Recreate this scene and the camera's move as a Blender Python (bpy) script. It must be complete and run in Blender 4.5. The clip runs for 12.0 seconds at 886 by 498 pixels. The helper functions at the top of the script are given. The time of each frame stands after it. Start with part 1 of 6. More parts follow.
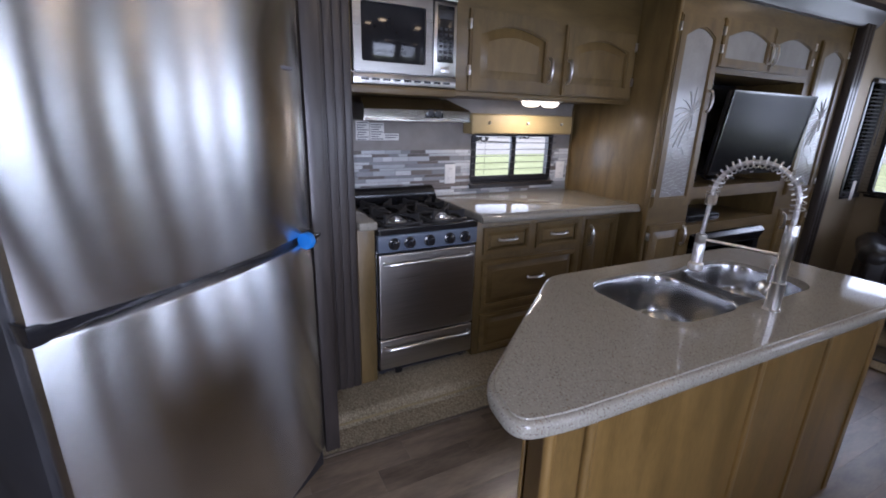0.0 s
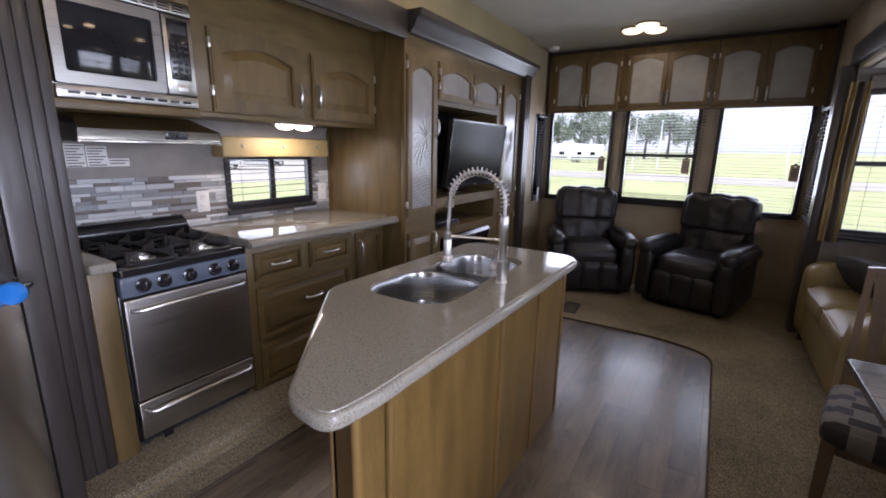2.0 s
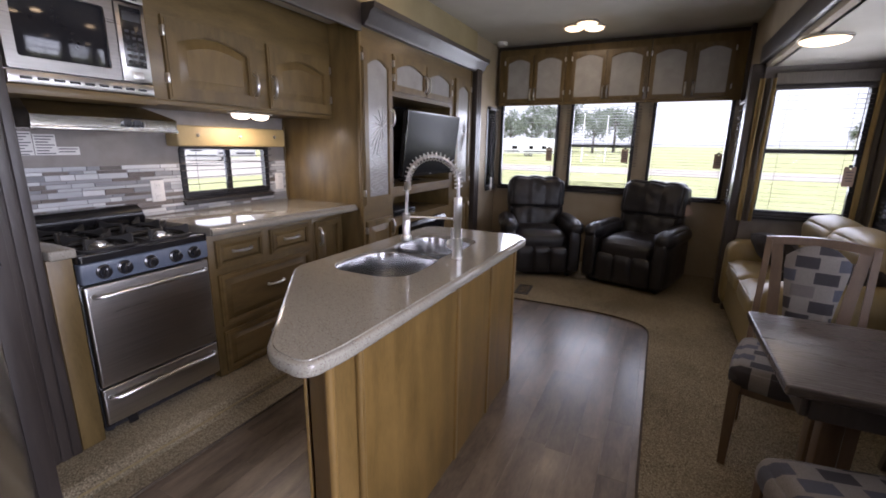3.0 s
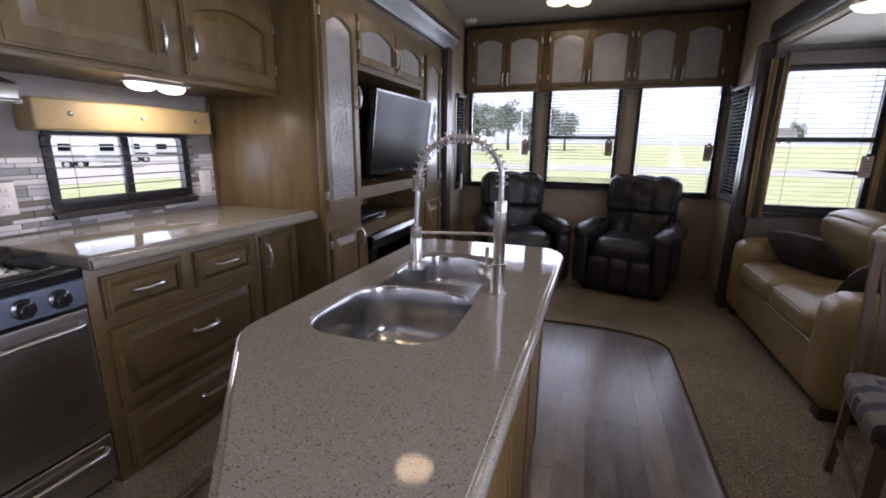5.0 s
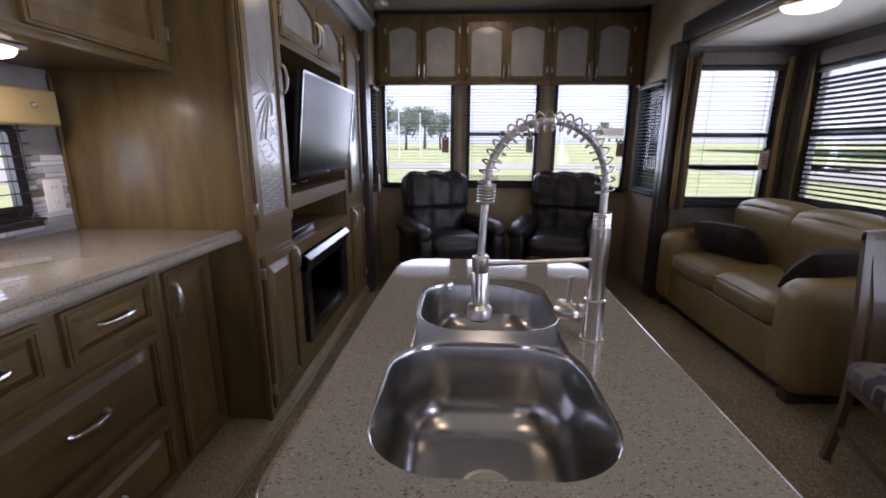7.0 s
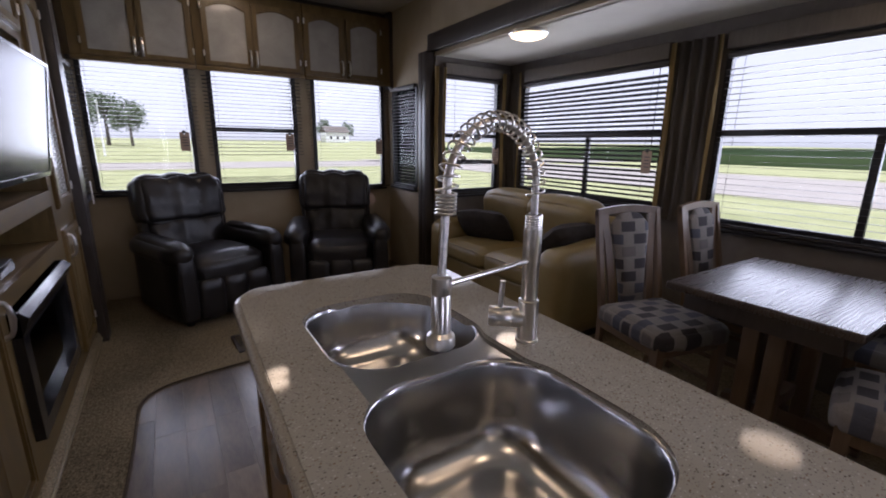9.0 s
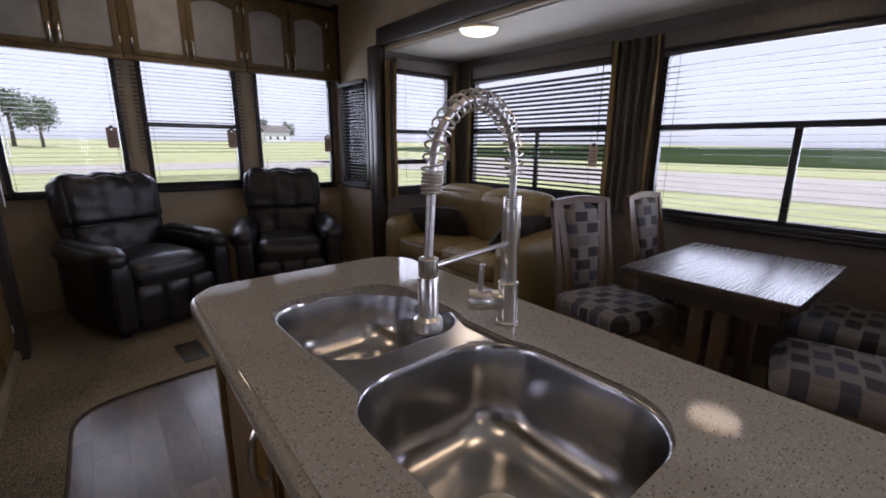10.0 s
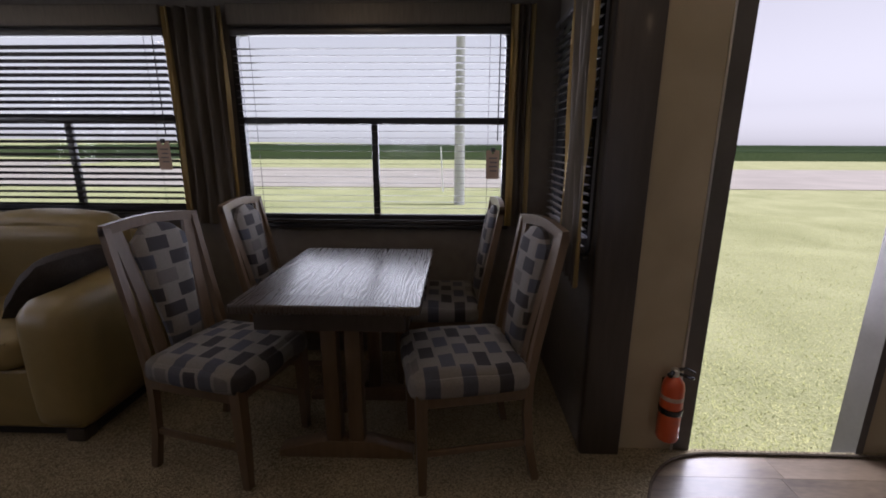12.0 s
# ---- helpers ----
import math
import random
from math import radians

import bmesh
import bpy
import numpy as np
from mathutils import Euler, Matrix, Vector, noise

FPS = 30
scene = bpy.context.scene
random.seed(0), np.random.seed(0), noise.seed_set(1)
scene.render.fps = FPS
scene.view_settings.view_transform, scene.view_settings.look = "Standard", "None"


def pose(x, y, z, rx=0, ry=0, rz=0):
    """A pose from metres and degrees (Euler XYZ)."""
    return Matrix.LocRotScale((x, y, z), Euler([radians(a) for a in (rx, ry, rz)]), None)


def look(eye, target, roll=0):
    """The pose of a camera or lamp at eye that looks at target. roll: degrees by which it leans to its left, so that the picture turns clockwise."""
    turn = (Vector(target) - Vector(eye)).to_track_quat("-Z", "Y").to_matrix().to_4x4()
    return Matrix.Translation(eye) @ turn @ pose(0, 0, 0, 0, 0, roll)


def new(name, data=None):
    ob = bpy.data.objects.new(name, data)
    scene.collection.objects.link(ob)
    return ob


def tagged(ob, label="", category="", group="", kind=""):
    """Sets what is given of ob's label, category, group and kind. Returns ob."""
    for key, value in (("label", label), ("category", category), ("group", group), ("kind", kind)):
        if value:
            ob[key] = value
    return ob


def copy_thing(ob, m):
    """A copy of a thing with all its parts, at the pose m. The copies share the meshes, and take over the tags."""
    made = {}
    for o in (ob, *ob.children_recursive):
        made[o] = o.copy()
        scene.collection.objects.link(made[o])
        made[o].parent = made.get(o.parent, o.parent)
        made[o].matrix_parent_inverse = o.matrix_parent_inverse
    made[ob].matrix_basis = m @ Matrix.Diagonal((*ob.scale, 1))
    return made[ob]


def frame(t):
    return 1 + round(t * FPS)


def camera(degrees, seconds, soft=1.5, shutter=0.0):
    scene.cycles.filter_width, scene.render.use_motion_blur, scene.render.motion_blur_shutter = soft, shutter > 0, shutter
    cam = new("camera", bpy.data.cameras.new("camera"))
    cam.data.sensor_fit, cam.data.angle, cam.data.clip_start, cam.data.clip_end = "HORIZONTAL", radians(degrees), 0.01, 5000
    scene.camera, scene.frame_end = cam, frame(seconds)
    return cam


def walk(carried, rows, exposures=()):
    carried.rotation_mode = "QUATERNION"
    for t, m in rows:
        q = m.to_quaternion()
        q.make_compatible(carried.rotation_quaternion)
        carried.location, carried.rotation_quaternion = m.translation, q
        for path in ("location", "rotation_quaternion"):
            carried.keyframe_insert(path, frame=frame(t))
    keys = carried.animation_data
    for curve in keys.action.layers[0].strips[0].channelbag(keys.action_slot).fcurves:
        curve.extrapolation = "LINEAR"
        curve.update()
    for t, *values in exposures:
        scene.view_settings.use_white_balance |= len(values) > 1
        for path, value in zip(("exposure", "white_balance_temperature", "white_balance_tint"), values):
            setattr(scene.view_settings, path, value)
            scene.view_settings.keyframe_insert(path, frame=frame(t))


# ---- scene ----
cam = camera(91.6, 12.0, soft=1.8, shutter=0.15)
PATH = [
    (0, (0.952, 0.808, 1.409), (1.828, 2.51, 0.829), 1.5),
    (0.5, (0.979, 0.795, 1.398), (1.888, 2.442, 0.719), 1.5),
    (1, (0.976, 0.749, 1.401), (2.37, 2.148, 1.084), -1.0),
    (1.2, (0.968, 0.760, 1.399), (2.452, 2.040, 0.975), 0.4),
    (1.5, (0.947, 0.779, 1.396), (2.561, 1.89, 0.995), 1.5),
    (2, (0.873, 0.751, 1.387), (2.527, 1.783, 0.94), 1.1),
    (2.5, (0.774, 0.695, 1.372), (2.485, 1.621, 0.911), 0.9),
    (3, (0.741, 0.679, 1.351), (2.487, 1.536, 0.885), 0.9),
    (3.5, (0.831, 0.81, 1.347), (2.607, 1.597, 0.873), 0.9),
    (5.5, (1.355, 1.318, 1.275), (3.216, 1.88, 0.807), 0.5),
    (6, (1.429, 1.439, 1.278), (3.313, 1.918, 0.807), 0.4),
    (6.5, (1.48, 1.575, 1.26), (3.406, 1.838, 0.793), 0.2),
    (8.5, (1.819, 1.977, 1.286), (3.658, 1.35, 0.813), 0.9),
    (9, (1.798, 2.022, 1.268), (3.44, 0.98, 0.798), 0.7),
    (9.5, (1.846, 2.006, 1.252), (3.393, 0.829, 0.782), 0.5),
    (10, (1.841, 2.066, 1.233), (3.343, 0.831, 0.766), 0.5),
    (10.5, (1.821, 1.992, 1.323), (3.112, 0.54, 0.848), 0.3),
    (11, (1.849, 1.86, 1.325), (2.589, 0.064, 0.847), 0.1),
    (11.5, (1.935, 1.71, 1.295), (2.182, -0.217, 0.82), 0.1),
    (12, (2.018, 1.591, 1.231), (2.073, -0.353, 0.761), 0.2),
]
walk(cam, [(t, look(eye, target, roll)) for t, eye, target, roll in PATH], [(0, 1.20, 5100, 25), (3.5, 1.50, 5600, 28), (5.5, 1.25, 5350, 29), (6.5, 1.22, 5350, 29), (9, 1.05, 5450, 29), (10.5, 0.95, 5450, 28), (11, 0.90, 5450, 27), (12, 0.62, 5700, 26)])

# ---- world, sun, exposure ----
world = bpy.data.worlds.new("sky")
scene.world = world
world.use_nodes = True
wn = world.node_tree
sky = wn.nodes.new("ShaderNodeTexSky")
sky.sky_type, sky.sun_disc = "NISHITA", False
sky.sun_elevation, sky.sun_rotation = radians(74), radians(-90)
sky.air_density, sky.dust_density, sky.ozone_density = 1.0, 0.7, 1.0
haze = wn.nodes.new("ShaderNodeHueSaturation")
haze.inputs["Saturation"].default_value, haze.inputs["Value"].default_value = 0.05, 1.1
wn.links.new(sky.outputs[0], haze.inputs["Color"])
warm = wn.nodes.new("ShaderNodeMix")
warm.data_type, warm.blend_type = "RGBA", "MULTIPLY"
warm.inputs[0].default_value, warm.inputs[7].default_value = 1.0, (1.0, 0.97, 0.92, 1)
wn.links.new(haze.outputs[0], warm.inputs[6])
wn.links.new(warm.outputs[2], wn.nodes["Background"].inputs[0])
wn.nodes["Background"].inputs[1].default_value = 0.082
sun = new("sun", bpy.data.lights.new("sun", "SUN"))
sun.data.energy, sun.data.angle, sun.data.color = 4.0, radians(2), (1.0, 0.96, 0.90)
sun.matrix_world = look((0, 0, 0), (0.27, 0.01, -0.96))

# the sky's light through the windows: centre, width, height, way in, strength
for centre, w, h, inward, power in (
        ((6.32, 2.145, 1.42), 0.66, 0.80, (-1, 0, -0.45), 5.2), ((6.32, 1.31, 1.42), 0.64, 0.80, (-1, 0, -0.45), 5.2), ((6.32, 0.445, 1.40), 0.68, 0.84, (-1, 0, -0.45), 5.2),
        ((2.46, -1.10, 1.38), 1.40, 0.86, (0, 1, -0.45), 12.5), ((4.185, -1.10, 1.40), 1.30, 0.82, (0, 1, -0.45), 9.5), ((5.38, -0.355, 1.42), 0.58, 0.86, (-1, 0.2, -0.45), 3.8),
        ((2.715, 3.40, 1.20), 0.60, 0.28, (0, -1, -0.3), 1.1), ((0.72, -0.42, 1.15), 0.62, 1.60, (0.35, 1, -0.45), 24.0)):
    light = new("window_daylight", bpy.data.lights.new("window_daylight", "AREA"))
    light.data.shape, light.data.size, light.data.size_y, light.data.energy, light.data.color = "RECTANGLE", w, h, power, (1.0, 0.985, 0.96)
    light.matrix_world = look(centre, Vector(centre) + Vector(inward))

# ---- helpers ----


def thing(name, label="", category="", group="", kind="", at=None):
    ob = new(name)
    ob.empty_display_size = 0.1
    if at is not None:
        ob.matrix_basis = at
    return tagged(ob, label, category, group, kind)


def part(name, bm, material, parent=None, label="", at=None, smooth=True):
    me = bpy.data.meshes.new(name)
    bmesh.ops.recalc_face_normals(bm, faces=bm.faces)
    bm.to_mesh(me)
    bm.free()
    return part_of(name, me, material, parent, label, at, smooth)


def part_of(name, me, material, parent=None, label="", at=None, smooth=True):
    if material is not None and not me.materials:
        me.materials.append(material)
    if smooth:
        for p in me.polygons:
            p.use_smooth = True
        me.set_sharp_from_angle(angle=radians(38))
    ob = new(name, me)
    if at is not None:
        ob.matrix_basis = at
    if parent is not None:
        ob.parent = parent
    if label:
        ob["label"] = label
    return ob


def solid(name, bm, material, label="", category="", group="", kind="", at=None):
    return tagged(part(name, bm, material, None, "", at), label, category, group, kind)


def box(x0, x1, y0, y1, z0, z1, bev=0.004, seg=2, bm=None):
    b = bmesh.new()
    bmesh.ops.create_cube(b, size=1)
    for v in b.verts:
        v.co = Vector((x0 + (v.co.x + 0.5) * (x1 - x0), y0 + (v.co.y + 0.5) * (y1 - y0), z0 + (v.co.z + 0.5) * (z1 - z0)))
    bev = min(bev, 0.45 * min(abs(x1 - x0), abs(y1 - y0), abs(z1 - z0)))
    if bev > 0:
        bmesh.ops.bevel(b, geom=b.edges[:], offset=bev, segments=seg, affect="EDGES", profile=0.5)
    return add(bm, b)


def add(bm, b):
    if bm is None:
        return b
    me = bpy.data.meshes.new("tmp")
    b.to_mesh(me)
    b.free()
    bm.from_mesh(me)
    bpy.data.meshes.remove(me)
    return bm


def moved(b, m):
    bmesh.ops.transform(b, matrix=m, verts=b.verts[:])
    return b


def tube(points, r, n=10, bm=None, closed=False, caps=True):
    """A round rod along points; r may be a list."""
    b = bmesh.new()
    pts = [Vector(p) for p in points]
    k = len(pts)
    rs = r if isinstance(r, (list, tuple)) else [r] * k
    up = None
    rings = []
    for i, p in enumerate(pts):
        d = (pts[(i + 1) % k] - pts[i - 1]) if closed else (pts[min(i + 1, k - 1)] - pts[max(i - 1, 0)])
        d.normalize()
        if up is None:
            up = Vector((0, 0, 1)) if abs(d.z) < 0.9 else Vector((1, 0, 0))
        up = (up - d * up.dot(d)).normalized()
        side = d.cross(up)
        rings.append([b.verts.new(p + (up * math.cos(a) + side * math.sin(a)) * rs[i]) for a in (2 * math.pi * j / n for j in range(n))])
    for i in range(k if closed else k - 1):
        a, c = rings[i], rings[(i + 1) % k]
        for j in range(n):
            b.faces.new((a[j], a[(j + 1) % n], c[(j + 1) % n], c[j]))
    if caps and not closed:
        b.faces.new(rings[0][::-1])
        b.faces.new(rings[-1])
    return add(bm, b)


def lathe(profile, n=24, bm=None, m=None):
    """Turned about z: profile of (radius, height)."""
    b = bmesh.new()
    rings = [[b.verts.new((max(r, 1e-4) * math.cos(2 * math.pi * j / n), max(r, 1e-4) * math.sin(2 * math.pi * j / n), z)) for j in range(n)] for r, z in profile]
    for a, c in zip(rings, rings[1:]):
        for j in range(n):
            b.faces.new((a[j], a[(j + 1) % n], c[(j + 1) % n], c[j]))
    b.faces.new(rings[0][::-1])
    b.faces.new(rings[-1])
    if m is not None:
        moved(b, m)
    return add(bm, b)


def loft(rings, bm=None, cap=True, closed=True):
    b = bmesh.new()
    rows = [[b.verts.new(p) for p in ring] for ring in rings]
    n = len(rows[0])
    for a, c in zip(rows, rows[1:]):
        for j in range(n if closed else n - 1):
            b.faces.new((a[j], a[(j + 1) % n], c[(j + 1) % n], c[j]))
    if cap:
        b.faces.new(rows[0][::-1])
        b.faces.new(rows[-1])
    return add(bm, b)


def prism(pts, z0, z1, bev=0.003, seg=2, bm=None, m=None):
    b = bmesh.new()
    lo = [b.verts.new((x, y, z0)) for x, y in pts]
    hi = [b.verts.new((x, y, z1)) for x, y in pts]
    n = len(pts)
    b.faces.new(lo[::-1])
    b.faces.new(hi)
    for i in range(n):
        b.faces.new((lo[i], lo[(i + 1) % n], hi[(i + 1) % n], hi[i]))
    if bev > 0:
        rim = [e for e in b.edges if abs(e.verts[0].co.z - e.verts[1].co.z) < 1e-6]
        bmesh.ops.bevel(b, geom=rim, offset=bev, segments=seg, affect="EDGES", profile=0.5)
    if m is not None:
        moved(b, m)
    return add(bm, b)


def plate(outer, holes, z0, z1, bm=None, m=None, walls=True):
    """A plate with holes through it."""
    b = bmesh.new()
    for z in (z0, z1):
        edges = []
        for loop in [outer] + holes:
            vs = [b.verts.new((x, y, z)) for x, y in loop]
            edges += [b.edges.new((vs[i], vs[(i + 1) % len(vs)])) for i in range(len(vs))]
        bmesh.ops.triangle_fill(b, edges=edges, use_beauty=True)
    if walls:
        for loop in [outer] + holes:
            n = len(loop)
            lo = [b.verts.new((x, y, z0)) for x, y in loop]
            hi = [b.verts.new((x, y, z1)) for x, y in loop]
            for i in range(n):
                b.faces.new((lo[i], lo[(i + 1) % n], hi[(i + 1) % n], hi[i]))
        bmesh.ops.remove_doubles(b, verts=b.verts[:], dist=1e-5)
    if m is not None:
        moved(b, m)
    return add(bm, b)


def rounded(x0, x1, y0, y1, r, n=6):
    out = []
    for cx, cy, a0 in ((x1 - r, y1 - r, 0), (x0 + r, y1 - r, 90), (x0 + r, y0 + r, 180), (x1 - r, y0 + r, 270)):
        out += [(cx + r * math.cos(radians(a0 + 90 * i / n)), cy + r * math.sin(radians(a0 + 90 * i / n))) for i in range(n + 1)]
    return out


def soften(pts, r=0.05, n=5):
    """Rounds the corners of a plan outline."""
    out = []
    k = len(pts)
    for i in range(k):
        p, a, c = Vector(pts[i]), Vector(pts[i - 1]), Vector(pts[(i + 1) % k])
        rr = min(r, 0.45 * (a - p).length, 0.45 * (c - p).length)
        s, e = p + (a - p).normalized() * rr, p + (c - p).normalized() * rr
        for j in range(n + 1):
            t = j / n
            q = s * (1 - t) ** 2 + p * 2 * t * (1 - t) + e * t * t
            out.append((q.x, q.y))
    return out


def stretch(b, f):
    for v in b.verts:
        v.co = Vector(f(v.co))
    return b


def cushion(x0, x1, y0, y1, z0, z1, puff=0.03, bev=0.05, cuts=8, bm=None):
    """A soft, swollen block."""
    b = box(x0, x1, y0, y1, z0, z1, 0)
    bmesh.ops.subdivide_edges(b, edges=b.edges[:], cuts=cuts, use_grid_fill=True)
    cx, cy, cz = (x0 + x1) / 2, (y0 + y1) / 2, (z0 + z1) / 2
    hx, hy, hz = (x1 - x0) / 2, (y1 - y0) / 2, (z1 - z0) / 2
    for v in b.verts:
        p = v.co
        u, w, t = (p.x - cx) / hx, (p.y - cy) / hy, (p.z - cz) / hz
        core = Vector((cx + max(-hx + bev, min(hx - bev, p.x - cx)), cy + max(-hy + bev, min(hy - bev, p.y - cy)), cz + max(-hz + bev, min(hz - bev, p.z - cz))))
        d = p - core
        if d.length > 1e-6:
            p = core + d.normalized() * min(bev, d.length if d.length < bev else bev)
        grow = puff * math.sqrt(max(0, (1 - u * u) * (1 - w * w) + (1 - u * u) * (1 - t * t) + (1 - w * w) * (1 - t * t)) / 2)
        n = Vector((u ** 5, w ** 5, t ** 5))
        v.co = p + (n.normalized() * grow if n.length > 1e-6 else Vector())
    return add(bm, b)


# ---- materials ----


def base(name):
    m = bpy.data.materials.new(name)
    m.use_nodes = True
    return m, m.node_tree, m.node_tree.nodes["Principled BSDF"]


def surface(name, dark, light, scale=6.0, aspect=(1, 1, 1), rough=0.5, metal=0.0, bump=0.15, fine=60.0, finemix=0.35, coat=0.0, per_object=0.25, spec=0.5, rvar=0.12, distance=0.002):
    """Two scales of variation between two tones, with a bump, each object a little different."""
    m, t, p = base(name)
    tc, mp, oi = t.nodes.new("ShaderNodeTexCoord"), t.nodes.new("ShaderNodeMapping"), t.nodes.new("ShaderNodeObjectInfo")
    mp.inputs["Scale"].default_value = aspect
    off = t.nodes.new("ShaderNodeVectorMath")
    off.operation = "MULTIPLY_ADD"
    off.inputs[1].default_value = (1, 1, 1)
    t.links.new(tc.outputs["Object"], off.inputs[0])
    mul = t.nodes.new("ShaderNodeMath")
    mul.operation, mul.inputs[1].default_value = "MULTIPLY", 7.3
    t.links.new(oi.outputs["Random"], mul.inputs[0])
    t.links.new(mul.outputs[0], off.inputs[2])
    t.links.new(off.outputs[0], mp.inputs["Vector"])
    big, small = t.nodes.new("ShaderNodeTexNoise"), t.nodes.new("ShaderNodeTexNoise")
    big.inputs["Scale"].default_value, big.inputs["Detail"].default_value, big.inputs["Distortion"].default_value = scale, 6, 0.4
    small.inputs["Scale"].default_value, small.inputs["Detail"].default_value = fine, 4
    for n in (big, small):
        t.links.new(mp.outputs[0], n.inputs["Vector"])
    mix = t.nodes.new("ShaderNodeMath")
    mix.operation = "MULTIPLY_ADD"
    t.links.new(small.outputs["Fac"], mix.inputs[0])
    mix.inputs[1].default_value = finemix
    t.links.new(big.outputs["Fac"], mix.inputs[2])
    rnd = t.nodes.new("ShaderNodeMath")
    rnd.operation, rnd.inputs[1].default_value = "MULTIPLY_ADD", per_object
    t.links.new(oi.outputs["Random"], rnd.inputs[0])
    t.links.new(mix.outputs[0], rnd.inputs[2])
    ramp = t.nodes.new("ShaderNodeValToRGB")
    mean, wide = 0.5 + 0.5 * finemix + 0.5 * per_object, 0.15 + 0.13 * finemix + 0.4 * per_object
    ramp.color_ramp.elements[0].position, ramp.color_ramp.elements[1].position = 0.0, 1.0
    norm = t.nodes.new("ShaderNodeMapRange")
    norm.inputs["From Min"].default_value, norm.inputs["From Max"].default_value = mean - wide, mean + wide
    ramp.color_ramp.elements[0].color, ramp.color_ramp.elements[1].color = (*dark, 1), (*light, 1)
    t.links.new(rnd.outputs[0], norm.inputs["Value"])
    t.links.new(norm.outputs[0], ramp.inputs[0])
    t.links.new(ramp.outputs[0], p.inputs["Base Color"])
    rr = t.nodes.new("ShaderNodeMath")
    rr.operation, rr.inputs[1].default_value, rr.inputs[2].default_value = "MULTIPLY_ADD", rvar, rough - rvar / 2
    t.links.new(big.outputs["Fac"], rr.inputs[0])
    t.links.new(rr.outputs[0], p.inputs["Roughness"])
    p.inputs["Metallic"].default_value = metal
    p.inputs["Coat Weight"].default_value, p.inputs["Coat Roughness"].default_value = coat, 0.12
    p.inputs["Specular IOR Level"].default_value = spec
    if bump > 0:
        bn = t.nodes.new("ShaderNodeBump")
        bn.inputs["Strength"].default_value, bn.inputs["Distance"].default_value = bump, distance
        t.links.new(mix.outputs[0], bn.inputs["Height"])
        t.links.new(bn.outputs[0], p.inputs["Normal"])
    return m


def quartz(name):
    m, t, p = base(name)
    tc = t.nodes.new("ShaderNodeTexCoord")
    col = None
    rgb = t.nodes.new("ShaderNodeRGB")
    rgb.outputs[0].default_value = (0.268, 0.252, 0.208, 1)
    last = rgb.outputs[0]
    for scale, cut, tone, seed in ((460, 0.24, (0.205, 0.190, 0.160), 12.3), (380, 0.12, (0.37, 0.355, 0.32), 7.7), (330, 0.07, (0.165, 0.118, 0.08), 3.1), (320, 0.07, (0.085, 0.070, 0.058), 0), (420, 0.07, (0.12, 0.102, 0.085), 21.0)):
        mp, v, s = t.nodes.new("ShaderNodeMapping"), t.nodes.new("ShaderNodeTexVoronoi"), t.nodes.new("ShaderNodeSeparateColor")
        mp.inputs["Location"].default_value = (seed, seed, seed)
        mp.inputs["Rotation"].default_value, mp.inputs["Scale"].default_value = (0, 0, seed), (1.0, 0.62, 0.8)
        v.inputs["Scale"].default_value = scale
        t.links.new(tc.outputs["Object"], mp.inputs[0])
        t.links.new(mp.outputs[0], v.inputs["Vector"])
        t.links.new(v.outputs["Color"], s.inputs[0])
        lt, near, both, mix = t.nodes.new("ShaderNodeMath"), t.nodes.new("ShaderNodeMath"), t.nodes.new("ShaderNodeMath"), t.nodes.new("ShaderNodeMix")
        lt.operation, lt.inputs[1].default_value = "LESS_THAN", cut
        near.operation, near.inputs[1].default_value = "LESS_THAN", 0.42
        both.operation = "MULTIPLY"
        t.links.new(s.outputs[0], lt.inputs[0])
        t.links.new(v.outputs["Distance"], near.inputs[0])
        t.links.new(lt.outputs[0], both.inputs[0])
        t.links.new(near.outputs[0], both.inputs[1])
        mix.data_type = "RGBA"
        t.links.new(both.outputs[0], mix.inputs[0])
        t.links.new(last, mix.inputs[6])
        mix.inputs[7].default_value = (*tone, 1)
        last = mix.outputs[2]
    t.links.new(last, p.inputs["Base Color"])
    n = t.nodes.new("ShaderNodeTexNoise")
    n.inputs["Scale"].default_value = 9
    t.links.new(tc.outputs["Object"], n.inputs["Vector"])
    rr = t.nodes.new("ShaderNodeMath")
    rr.operation, rr.inputs[1].default_value, rr.inputs[2].default_value = "MULTIPLY_ADD", 0.04, 0.03
    t.links.new(n.outputs["Fac"], rr.inputs[0])
    t.links.new(rr.outputs[0], p.inputs["Roughness"])
    p.inputs["Specular IOR Level"].default_value = 0.36
    return m


